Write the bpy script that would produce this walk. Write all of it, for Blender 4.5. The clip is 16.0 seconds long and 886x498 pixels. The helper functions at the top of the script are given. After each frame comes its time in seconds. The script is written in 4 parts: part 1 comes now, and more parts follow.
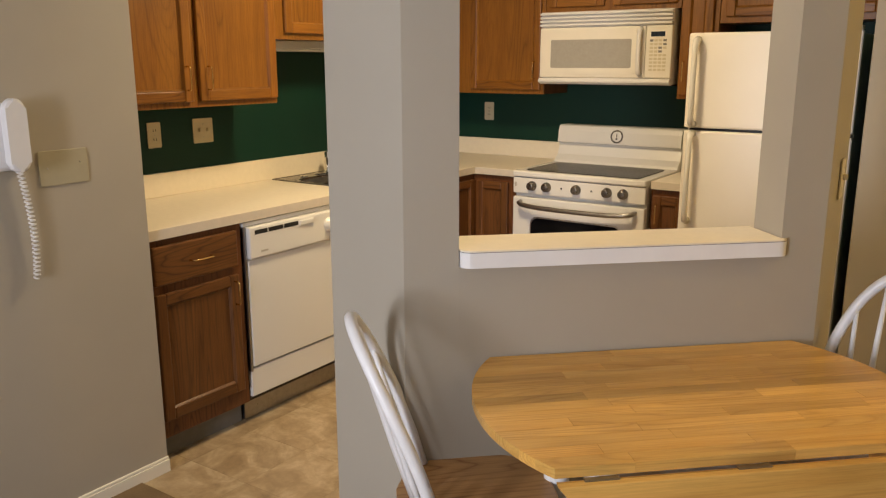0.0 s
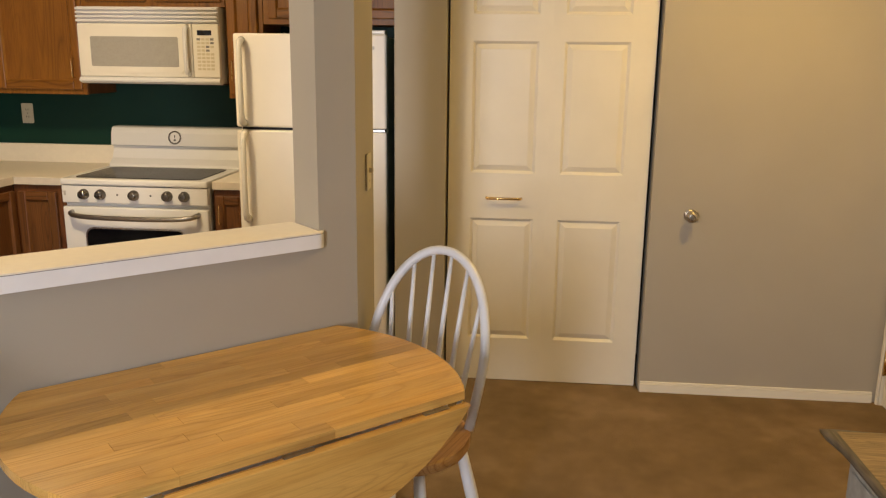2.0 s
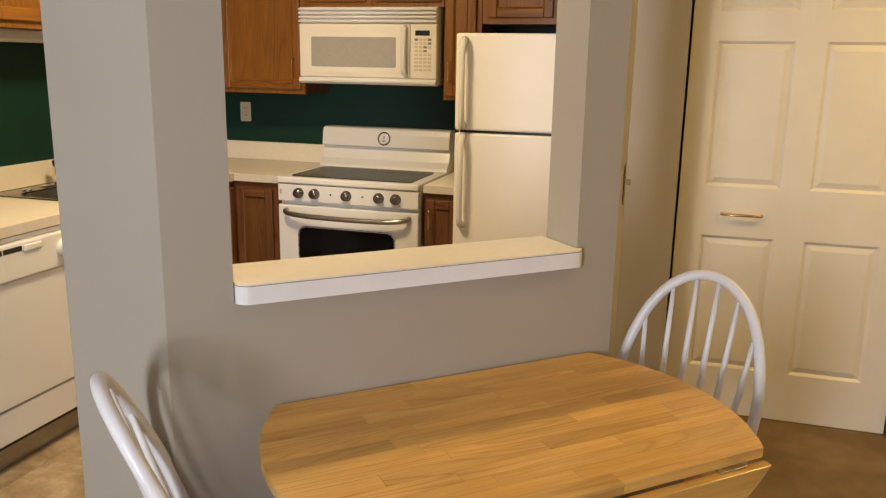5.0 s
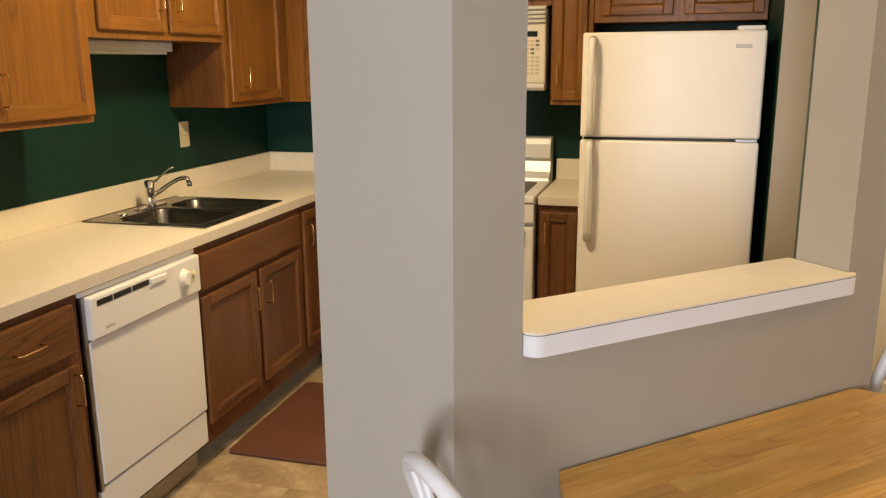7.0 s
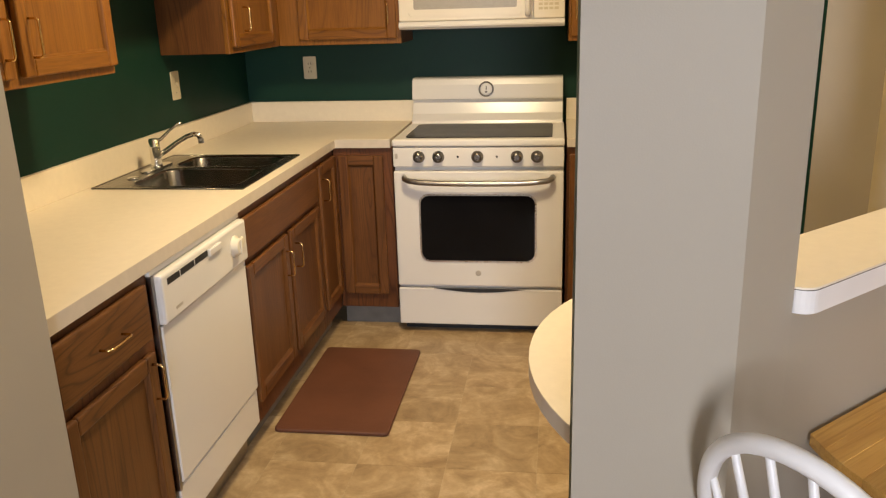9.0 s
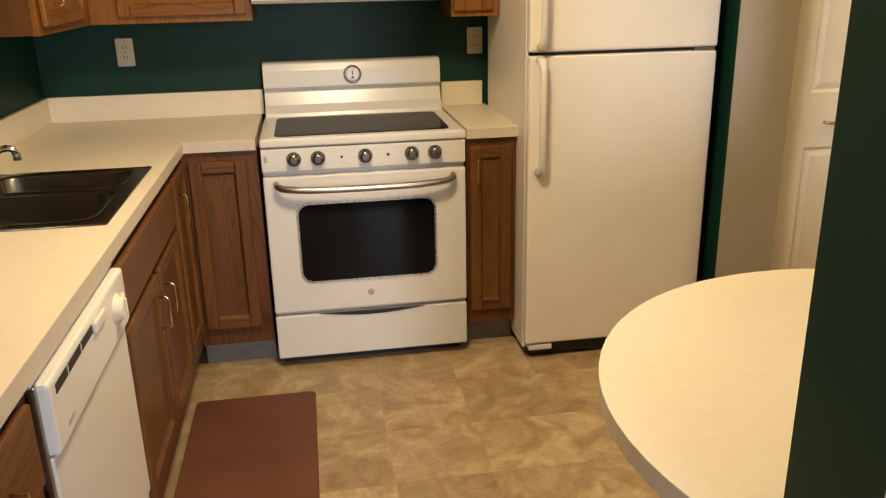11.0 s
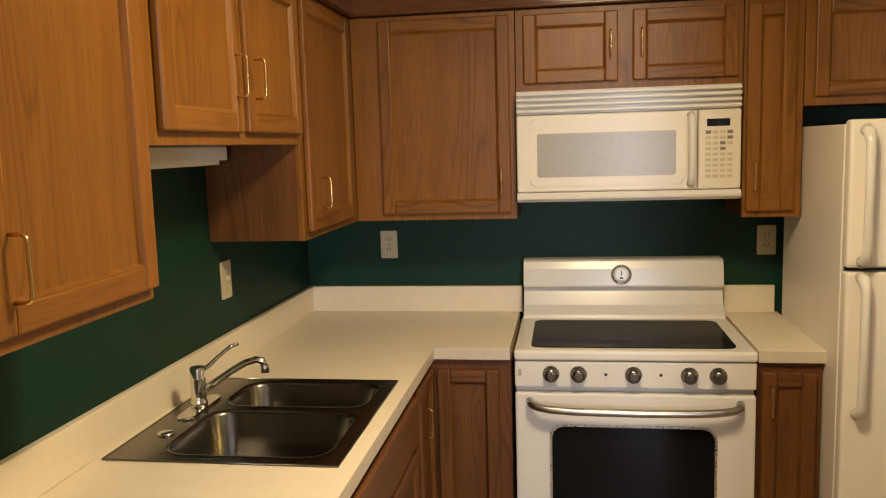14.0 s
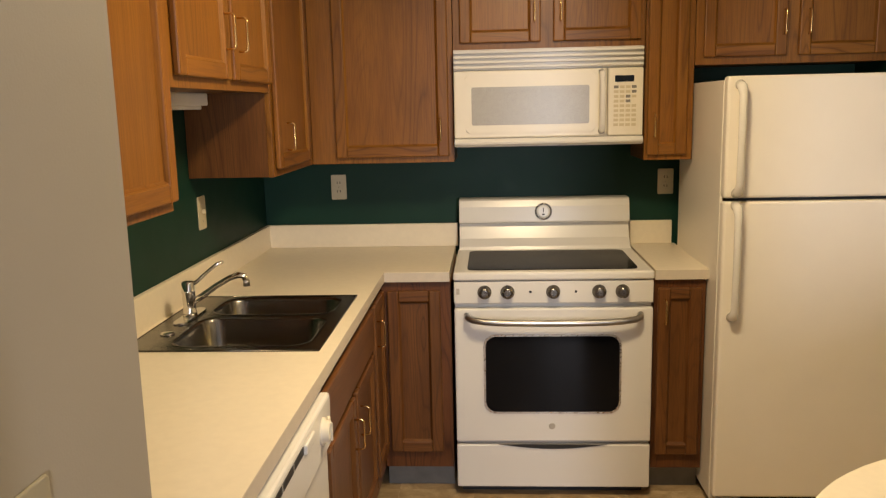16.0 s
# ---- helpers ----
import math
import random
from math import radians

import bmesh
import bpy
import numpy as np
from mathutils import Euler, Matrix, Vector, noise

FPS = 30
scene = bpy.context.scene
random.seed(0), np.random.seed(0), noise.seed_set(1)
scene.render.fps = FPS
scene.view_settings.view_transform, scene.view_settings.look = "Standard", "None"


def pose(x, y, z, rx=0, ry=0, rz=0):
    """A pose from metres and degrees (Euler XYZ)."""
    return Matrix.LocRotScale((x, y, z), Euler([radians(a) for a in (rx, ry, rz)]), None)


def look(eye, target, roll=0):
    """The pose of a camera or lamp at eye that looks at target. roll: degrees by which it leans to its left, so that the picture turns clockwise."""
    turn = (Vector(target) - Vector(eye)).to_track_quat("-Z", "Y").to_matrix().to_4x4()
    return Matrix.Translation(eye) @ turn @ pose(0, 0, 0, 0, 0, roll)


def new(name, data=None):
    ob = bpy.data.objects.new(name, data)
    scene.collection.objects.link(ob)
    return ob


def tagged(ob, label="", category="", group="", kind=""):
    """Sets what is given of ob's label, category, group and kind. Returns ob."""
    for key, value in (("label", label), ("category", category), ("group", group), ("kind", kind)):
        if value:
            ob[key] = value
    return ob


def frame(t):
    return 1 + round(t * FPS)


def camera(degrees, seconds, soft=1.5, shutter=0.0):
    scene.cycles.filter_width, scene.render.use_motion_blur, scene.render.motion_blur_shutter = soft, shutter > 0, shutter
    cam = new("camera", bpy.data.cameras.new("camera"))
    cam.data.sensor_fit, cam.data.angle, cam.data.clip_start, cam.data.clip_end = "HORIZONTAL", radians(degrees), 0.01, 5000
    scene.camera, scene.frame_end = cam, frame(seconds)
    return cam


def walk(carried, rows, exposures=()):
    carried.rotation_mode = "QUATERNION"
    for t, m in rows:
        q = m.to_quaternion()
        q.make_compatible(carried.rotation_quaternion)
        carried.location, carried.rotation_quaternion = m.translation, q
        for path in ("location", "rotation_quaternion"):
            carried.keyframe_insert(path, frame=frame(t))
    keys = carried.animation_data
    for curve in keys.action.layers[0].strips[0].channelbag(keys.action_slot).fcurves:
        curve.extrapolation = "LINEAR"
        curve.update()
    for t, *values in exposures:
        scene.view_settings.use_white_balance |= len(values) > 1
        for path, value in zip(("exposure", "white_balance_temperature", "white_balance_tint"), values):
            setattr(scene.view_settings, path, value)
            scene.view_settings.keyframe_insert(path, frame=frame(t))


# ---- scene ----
cam = camera(57.6, 16.0, soft=1.25)
PATH = [
    (0, (-0.042, 0.053, 1.505), (-1.142, 1.661, 1.052), -0.1),
    (0.5, (-0.009, 0.054, 1.511), (-0.887, 1.793, 1.058), 0.3),
    (1, (0.03, 0.083, 1.514), (-0.583, 1.934, 1.068), 0.6),
    (1.5, (0.059, 0.115, 1.516), (-0.316, 2.029, 1.072), 0.7),
    (2, (0.079, 0.112, 1.516), (-0.106, 2.051, 1.062), 0.7),
    (2.5, (0.104, 0.112, 1.519), (0.079, 2.056, 1.052), 0.2),
    (3, (0.128, 0.116, 1.516), (0.211, 2.059, 1.05), 0.1),
    (3.5, (0.121, 0.121, 1.51), (0.199, 2.066, 1.05), 0.5),
    (4, (0.065, 0.113, 1.502), (-0.055, 2.056, 1.043), 1.4),
    (4.5, (-0.064, 0.161, 1.501), (-0.459, 2.066, 1.037), 1.5),
    (5, (-0.229, 0.265, 1.507), (-0.791, 2.13, 1.053), 1.0),
    (5.2, (-0.293, 0.301, 1.498), (-0.901, 2.152, 1.047), 0.9),
    (7.5, (-1.069, 0.352, 1.518), (-1.532, 2.244, 1.066), -1.1),
    (8.2, (-1.319, 0.34, 1.524), (-1.657, 2.253, 1.048), -1.5),
    (10.3, (-1.848, 0.794, 1.428), (-1.87, 2.655, 0.694), -0.9),
    (10.5, (-1.937, 0.857, 1.443), (-1.842, 2.721, 0.724), -1.1),
    (11, (-2.031, 0.975, 1.471), (-1.731, 2.845, 0.828), -1.2),
    (11.5, (-2.037, 1.085, 1.523), (-1.663, 2.982, 1.012), -1.3),
    (12, (-1.986, 1.236, 1.577), (-1.599, 3.164, 1.21), -1.6),
    (12.5, (-1.946, 1.346, 1.601), (-1.642, 3.302, 1.319), -1.6),
    (13, (-1.971, 1.384, 1.61), (-1.888, 3.366, 1.358), -1.9),
    (13.5, (-2.01, 1.387, 1.597), (-2.178, 3.365, 1.353), -2.1),
    (14, (-2.049, 1.357, 1.59), (-2.353, 3.318, 1.336), -1.7),
    (14.5, (-2.057, 1.274, 1.587), (-2.367, 3.232, 1.322), -1.8),
    (15, (-2.095, 1.138, 1.567), (-2.316, 3.107, 1.292), -2.1),
    (15.5, (-2.126, 1.003, 1.553), (-2.263, 2.975, 1.247), -1.9),
    (16, (-2.077, 0.912, 1.548), (-2.196, 2.878, 1.2), -1.3),
]
walk(cam, [(t, look(eye, target, roll)) for t, eye, target, roll in PATH],
     exposures=[(0, 0.0), (2.4, 0.05), (3.2, -0.15), (3.7, -0.12), (5.0, 0.05), (7.4, 0.2), (8.2, 0.24), (10.4, 0.12), (12.0, 0.12), (13.5, -0.06), (14.5, -0.08), (16, -0.02)])

# ---- world, sky and large lights ----
world = bpy.data.worlds.new("world")
world.use_nodes = True
scene.world = world
sky = world.node_tree.nodes.new("ShaderNodeTexSky")
sky.sky_type, sky.sun_disc = "NISHITA", False
sky.sun_elevation, sky.sun_rotation = radians(35), radians(200)
world.node_tree.links.new(sky.outputs[0], world.node_tree.nodes["Background"].inputs[0])
world.node_tree.nodes["Background"].inputs[1].default_value = 0.1


def area_light(name, m, sx, sy, watts, colour):
    data = bpy.data.lights.new(name, "AREA")
    data.shape, data.size, data.size_y, data.energy, data.color = "RECTANGLE", sx, sy, watts, colour
    ob = new(name, data)
    ob.matrix_world = m
    return ob


DAY = (0.88, 0.89, 1.0)
WARM = (1.0, 0.765, 0.455)
# daylight in the window opening of the living room, behind the walker
area_light("window_daylight", look((-1.18, -2.02, 1.40), (-0.35, 1.4, 1.02)), 0.52, 1.25, 92, DAY)
# the ceiling lamp of the kitchen
area_light("kitchen_lamp_light", look((-1.86, 2.80, 2.335), (-1.86, 2.8001, 0)), 0.30, 0.30, 33, WARM)
# the bulb of the table lamp
bulb = bpy.data.lights.new("table_lamp_bulb", "POINT")
bulb.energy, bulb.color, bulb.shadow_soft_size = 36, (1.0, 0.68, 0.30), 0.03
new("table_lamp_bulb", bulb).location = (1.09, 1.59, 1.31)
# warm fill light added over the entry, with no lamp seen there
area_light("entry_lamp_light", look((1.05, 2.85, 2.335), (1.05, 2.8501, 0)), 0.26, 0.26, 17, (1.0, 0.61, 0.10))

# ---- materials ----


def nodes_of(name, rough=0.5, metal=0.0, spec=0.5):
    m = bpy.data.materials.new(name)
    m.use_nodes = True
    b = m.node_tree.nodes["Principled BSDF"]
    b.inputs["Roughness"].default_value = rough
    b.inputs["Metallic"].default_value = metal
    b.inputs["Specular IOR Level"].default_value = spec
    return m, m.node_tree, b


def coords(tree, scale=(1, 1, 1), random_shift=True):
    tc = tree.nodes.new("ShaderNodeTexCoord")
    mp = tree.nodes.new("ShaderNodeMapping")
    mp.inputs["Scale"].default_value = scale
    tree.links.new(tc.outputs["Object"], mp.inputs["Vector"])
    if random_shift:
        info = tree.nodes.new("ShaderNodeObjectInfo")
        mul = tree.nodes.new("ShaderNodeMath")
        mul.operation = "MULTIPLY"
        mul.inputs[1].default_value = 37.0
        tree.links.new(info.outputs["Random"], mul.inputs[0])
        comb = tree.nodes.new("ShaderNodeCombineXYZ")
        for i in range(3):
            tree.links.new(mul.outputs[0], comb.inputs[i])
        tree.links.new(comb.outputs[0], mp.inputs["Location"])
    return mp.outputs[0]


def noise_tex(tree, vec, scale, detail=4, rough=0.55, distortion=0.0):
    n = tree.nodes.new("ShaderNodeTexNoise")
    n.inputs["Scale"].default_value, n.inputs["Detail"].default_value = scale, detail
    n.inputs["Roughness"].default_value, n.inputs["Distortion"].default_value = rough, distortion
    tree.links.new(vec, n.inputs["Vector"])
    return n.outputs["Fac"]


def ramp(tree, fac, stops):
    r = tree.nodes.new("ShaderNodeValToRGB")
    els = r.color_ramp.elements
    while len(els) < len(stops):
        els.new(0.5)
    for e, (p, c) in zip(els, stops):
        e.position, e.color = p, (*c, 1)
    tree.links.new(fac, r.inputs[0])
    return r.outputs[0]


def mix(tree, fac, a, b, mode="MIX"):
    n = tree.nodes.new("ShaderNodeMix")
    n.data_type, n.blend_type = "RGBA", mode
    for sock, v in ((n.inputs[0], fac), (n.inputs[6], a), (n.inputs[7], b)):
        if isinstance(v, (int, float)):
            sock.default_value = v
        elif isinstance(v, tuple):
            sock.default_value = (*v, 1)
        else:
            tree.links.new(v, sock)
    return n.outputs[2]


def bump(tree, bsdf, height, strength, distance=0.002):
    n = tree.nodes.new("ShaderNodeBump")
    n.inputs["Strength"].default_value, n.inputs["Distance"].default_value = strength, distance
    tree.links.new(height, n.inputs["Height"])
    tree.links.new(n.outputs[0], bsdf.inputs["Normal"])


def plain(name, c, rough=0.5, metal=0.0, vary=0.06, scale=6.0, bumpy=0.0, bscale=200.0, spec=0.5, rvar=0.06):
    """A paint, plastic or metal with slight blotches and a fine relief."""
    m, tree, b = nodes_of(name, rough, metal, spec)
    v = coords(tree)
    f = noise_tex(tree, v, scale, 5)
    lo = tuple(x * (1 - vary) for x in c)
    hi = tuple(min(1, x * (1 + vary)) for x in c)
    tree.links.new(ramp(tree, f, [(0.3, lo), (0.7, hi)]), b.inputs["Base Color"])
    r = tree.nodes.new("ShaderNodeMapRange")
    r.inputs[3].default_value, r.inputs[4].default_value = max(0.02, rough - rvar), min(1, rough + rvar)
    tree.links.new(noise_tex(tree, v, scale * 4, 3), r.inputs[0])
    tree.links.new(r.outputs[0], b.inputs["Roughness"])
    if bumpy:
        bump(tree, b, noise_tex(tree, v, bscale, 3), bumpy)
    return m


def math_node(tree, op, a, b=0.0, c=None):
    n = tree.nodes.new("ShaderNodeMath")
    n.operation = op
    for k, v in enumerate((a, b) if c is None else (a, b, c)):
        if isinstance(v, (int, float)):
            n.inputs[k].default_value = v
        else:
            tree.links.new(v, n.inputs[k])
    return n.outputs[0]


def wood(name, dark, mid, light, along, rough=0.38, ring=9.0, stretch=0.10, pores=0.35, figure=1.0, blotch=0.35, tone=0.0):
    """Grain runs along the local axis 'along' (0, 1 or 2): patches of cathedral arches, fine streaks, short dark pores."""
    m, tree, b = nodes_of(name, rough, 0.0, 0.35)
    sc = [1.0, 1.0, 1.0]
    sc[along] = stretch
    v = coords(tree, tuple(sc))
    broad = noise_tex(tree, v, ring * 0.7, 2, 0.4, 0.25)
    rings = math_node(tree, "MULTIPLY", math_node(tree, "PINGPONG", math_node(tree, "MULTIPLY", broad, ring * 2.6), 0.5), 2.0)
    line = ramp(tree, rings, [(0.0, (1, 1, 1)), (0.22, (0.3, 0.3, 0.3)), (0.6, (0, 0, 0))])
    where = ramp(tree, noise_tex(tree, v, ring * 0.55, 1), [(0.40, (0.10, 0.10, 0.10)), (0.58, (1, 1, 1))])
    tint = noise_tex(tree, v, ring * 1.6, 3, 0.6)
    base = ramp(tree, tint, [(0.30, mid), (0.70, light)])
    arch = math_node(tree, "MULTIPLY", math_node(tree, "MULTIPLY", line, where), figure)
    sc2 = [1.0, 1.0, 1.0]
    sc2[along] = 0.035
    v2 = coords(tree, tuple(sc2))
    streak = noise_tex(tree, v2, 230, 3, 0.7)
    base = mix(tree, arch, base, dark)
    base = mix(tree, ramp(tree, streak, [(0.40, (pores,) * 3), (0.56, (0, 0, 0))]), base, dark)
    blot = noise_tex(tree, coords(tree), 2.2, 2)
    base = mix(tree, blotch, base, ramp(tree, blot, [(0.3, (0.55, 0.55, 0.55)), (0.7, (1.25, 1.2, 1.1))]), "MULTIPLY")
    if tone:
        info = tree.nodes.new("ShaderNodeObjectInfo")
        base = mix(tree, tone, base, ramp(tree, info.outputs["Random"], [(0.0, (0.50, 0.44, 0.36)), (0.3, (0.85, 0.80, 0.74)), (1.0, (1.2, 1.2, 1.2))]), "MULTIPLY")
    tree.links.new(base, b.inputs["Base Color"])
    bump(tree, b, streak, 0.15, 0.001)
    return m


OAK_D, OAK_M, OAK_L = (0.080, 0.027, 0.005), (0.238, 0.093, 0.014), (0.312, 0.134, 0.021)
OAK_V = wood("oak_vertical", OAK_D, OAK_M, OAK_L, 2, figure=0.55, pores=0.25, tone=0.25)
OAK_H = wood("oak_horizontal", OAK_D, OAK_M, OAK_L, 0, figure=0.75, pores=0.25, tone=0.25)
# darker, redder copy of the oak; its tone holds wood colour and shade
DARK_OAK_D, DARK_OAK_M, DARK_OAK_L = (0.050, 0.018, 0.006), (0.135, 0.052, 0.014), (0.185, 0.078, 0.022)
BASE_V = wood("dark_oak_vertical", DARK_OAK_D, DARK_OAK_M, DARK_OAK_L, 2, figure=0.6, pores=0.3, tone=0.25)
BASE_H = wood("dark_oak_horizontal", DARK_OAK_D, DARK_OAK_M, DARK_OAK_L, 0, figure=0.8, pores=0.3, tone=0.25)
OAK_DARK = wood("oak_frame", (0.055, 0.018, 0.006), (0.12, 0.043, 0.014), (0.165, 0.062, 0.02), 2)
PINE = wood("butcher_block", (0.36, 0.165, 0.04), (0.64, 0.355, 0.085), (0.76, 0.465, 0.13), 0, 0.22, 10, 0.09, 0.20, 0.5, 0.5, 0.22)
SEATWOOD = wood("chair_seat_wood", (0.26, 0.11, 0.03), (0.46, 0.25, 0.085), (0.54, 0.31, 0.12), 1, 0.35)
GREYWOOD = wood("weathered_wood", (0.07, 0.045, 0.024), (0.20, 0.135, 0.068), (0.29, 0.205, 0.108), 1, 0.42, 13, 0.16, 0.6, 0.9, 0.5)
GREYWOOD2 = wood("weathered_wood_cross", (0.07, 0.045, 0.024), (0.20, 0.135, 0.068), (0.29, 0.205, 0.108), 0, 0.42, 13, 0.16, 0.6, 0.9, 0.5)
GREY_PAINT = plain("grey_wall_paint", (0.385, 0.346, 0.274), 0.6, 0, 0.03, 3, 0.12, 350)
GREEN_PAINT = plain("green_wall_paint", (0.0045, 0.035, 0.022), 0.5, 0, 0.12, 3, 0.12, 350, spec=0.25)
CEIL_PAINT = plain("ceiling_paint", (0.75, 0.74, 0.71), 0.8, 0, 0.03, 3, 0.25, 220)
WHITE_TRIM = plain("white_trim_paint", (0.76, 0.71, 0.585), 0.38, 0, 0.03, 5, 0.05, 300)
LAMINATE = plain("cream_laminate", (0.82, 0.74, 0.585), 0.36, 0, 0.025, 40, 0.03, 500)
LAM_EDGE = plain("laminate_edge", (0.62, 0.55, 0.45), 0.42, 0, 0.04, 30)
SILL_WHITE = plain("sill_edge_white", (0.80, 0.79, 0.77), 0.4, 0, 0.03, 10)
APPL = plain("white_enamel", (0.74, 0.725, 0.685), 0.22, 0, 0.012, 3, rvar=0.015)
APPL_TEX = plain("white_pebbled_enamel", (0.83, 0.785, 0.70), 0.36, 0, 0.02, 4, 0.22, 420)
BISQUE = plain("bisque_plastic", (0.77, 0.72, 0.60), 0.32, 0, 0.03, 6)
DARK_GLASS = plain("black_glass", (0.006, 0.006, 0.007), 0.08, 0, 0.2, 5, spec=0.22)
COOK_GLASS = plain("cooktop_glass", (0.010, 0.010, 0.011), 0.13, 0, 0.2, 5, spec=0.10)
MW_GLASS = plain("microwave_window", (0.36, 0.34, 0.29), 0.28, 0, 0.05, 60)
BLACK = plain("black_plastic", (0.012, 0.012, 0.012), 0.45, 0, 0.2, 20)
STEEL = plain("brushed_steel", (0.36, 0.345, 0.32), 0.30, 1, 0.10, 40, 0.05, 300)
KNOB_STEEL = plain("dark_brushed_steel", (0.20, 0.185, 0.165), 0.28, 1, 0.10, 40)
SINK_STEEL = plain("sink_steel", (0.21, 0.20, 0.185), 0.24, 1, 0.12, 18, 0.03, 260)
CHROME = plain("chrome", (0.78, 0.77, 0.74), 0.09, 1, 0.03, 20)
BRASS = plain("polished_brass", (0.78, 0.55, 0.24), 0.2, 1, 0.08, 30)
NICKEL = plain("satin_nickel", (0.52, 0.49, 0.44), 0.28, 1, 0.06, 30)
IVORY = plain("ivory_plate", (0.60, 0.53, 0.36), 0.42, 0, 0.04, 20)
PLATE_GREY = plain("greyed_plate", (0.38, 0.34, 0.23), 0.45, 0, 0.04, 20)
PHONE_WHITE = plain("phone_plastic", (0.72, 0.71, 0.70), 0.3, 0, 0.03, 10)
CHAIR_WHITE = plain("white_chair_paint", (0.80, 0.80, 0.79), 0.33, 0, 0.04, 12, 0.05, 150)
TOE = plain("grey_vinyl_cove", (0.17, 0.165, 0.15), 0.55, 0, 0.15, 15)
GREYBLUE = plain("grey_green_ceramic", (0.15, 0.155, 0.135), 0.4, 0, 0.25, 14, 0.2, 90)
GREY_FURN = plain("distressed_grey_paint", (0.26, 0.255, 0.235), 0.55, 0, 0.30, 22, 0.15, 120)
BRONZE = plain("dark_bronze", (0.035, 0.027, 0.02), 0.42, 0.3, 0.3, 25)
GROUT = plain("tile_joint", (0.46, 0.37, 0.24), 0.8, 0, 0.15, 40)
BADGE = plain("badge_grey", (0.45, 0.42, 0.36), 0.4, 0.2, 0.05, 40)
PRINT = plain("panel_print", (0.20, 0.19, 0.16), 0.5, 0, 0.1, 40)
LCD = plain("display_black", (0.008, 0.012, 0.02), 0.1, 0, 0.2, 20)


def mat_carpet():
    m, tree, b = nodes_of("tan_carpet", 0.95, 0, 0.1)
    v = coords(tree, random_shift=False)
    big = noise_tex(tree, v, 1.6, 4, 0.6)
    mid = noise_tex(tree, v, 9, 4, 0.6)
    fine = noise_tex(tree, v, 260, 2, 0.7)
    c = ramp(tree, big, [(0.30, (0.17, 0.115, 0.058)), (0.55, (0.235, 0.158, 0.085)), (0.75, (0.31, 0.216, 0.125))])
    c = mix(tree, 0.6, c, ramp(tree, mid, [(0.35, (0.8, 0.8, 0.8)), (0.7, (1.15, 1.15, 1.15))]), "MULTIPLY")
    c = mix(tree, 0.6, c, ramp(tree, fine, [(0.35, (0.6, 0.6, 0.6)), (0.7, (1.3, 1.3, 1.3))]), "MULTIPLY")
    tree.links.new(c, b.inputs["Base Color"])
    bump(tree, b, fine, 0.7, 0.006)
    return m


def mat_tile():
    m, tree, b = nodes_of("tan_stone_vinyl", 0.40)
    v = coords(tree)
    cloud = noise_tex(tree, v, 5.5, 6, 0.62, 1.2)
    fine = noise_tex(tree, v, 42, 4, 0.65)
    c = ramp(tree, cloud, [(0.30, (0.27, 0.185, 0.098)), (0.5, (0.41, 0.30, 0.17)), (0.68, (0.56, 0.44, 0.28))])
    c = mix(tree, 0.5, c, ramp(tree, fine, [(0.35, (0.78, 0.76, 0.72)), (0.7, (1.15, 1.15, 1.15))]), "MULTIPLY")
    info = tree.nodes.new("ShaderNodeObjectInfo")
    c = mix(tree, 0.45, c, ramp(tree, info.outputs["Random"], [(0.0, (0.78, 0.76, 0.72)), (1.0, (1.15, 1.13, 1.1))]), "MULTIPLY")
    tree.links.new(c, b.inputs["Base Color"])
    bump(tree, b, fine, 0.15, 0.002)
    return m


def mat_mat():
    m, tree, b = nodes_of("brown_rubber_mat", 0.6)
    v = coords(tree)
    vor = tree.nodes.new("ShaderNodeTexVoronoi")
    vor.inputs["Scale"].default_value = 160
    tree.links.new(v, vor.inputs["Vector"])
    f = noise_tex(tree, v, 5, 4)
    tree.links.new(ramp(tree, f, [(0.3, (0.105, 0.036, 0.016)), (0.7, (0.14, 0.05, 0.023))]), b.inputs["Base Color"])
    bump(tree, b, vor.outputs["Distance"], 0.4, 0.002)
    return m


def mat_shade():
    m, tree, b = nodes_of("cream_lampshade", 0.8)
    v = coords(tree)
    f = noise_tex(tree, v, 300, 2)
    col = ramp(tree, f, [(0.3, (0.84, 0.76, 0.60)), (0.7, (0.90, 0.82, 0.66))])
    tree.links.new(col, b.inputs["Base Color"])
    tr = tree.nodes.new("ShaderNodeBsdfTranslucent")
    tree.links.new(col, tr.inputs[0])
    ms = tree.nodes.new("ShaderNodeMixShader")
    ms.inputs[0].default_value = 0.82
    tree.links.new(b.outputs[0], ms.inputs[1])
    tree.links.new(tr.outputs[0], ms.inputs[2])
    tree.links.new(ms.outputs[0], tree.nodes["Material Output"].inputs[0])
    return m


def mat_glow(name, c, strength):
    m, tree, b = nodes_of(name, 0.5)
    b.inputs["Base Color"].default_value = (0.8, 0.8, 0.78, 1)
    b.inputs["Emission Color"].default_value = (*c, 1)
    b.inputs["Emission Strength"].default_value = strength
    return m


def mat_glass():
    m, tree, b = nodes_of("window_glass", 0.02)
    b.inputs["Transmission Weight"].default_value = 1.0
    b.inputs["IOR"].default_value = 1.45
    return m


COOK_GLASS.node_tree.nodes["Principled BSDF"].inputs["IOR"].default_value = 1.16
DARK_GLASS.node_tree.nodes["Principled BSDF"].inputs["IOR"].default_value = 1.3
CARPET, TILE, RUBBER, SHADE, GLASS = mat_carpet(), mat_tile(), mat_mat(), mat_shade(), mat_glass()
DIFFUSER = mat_glow("lit_diffuser", (1.0, 0.78, 0.5), 6)

# ---- mesh helpers ----


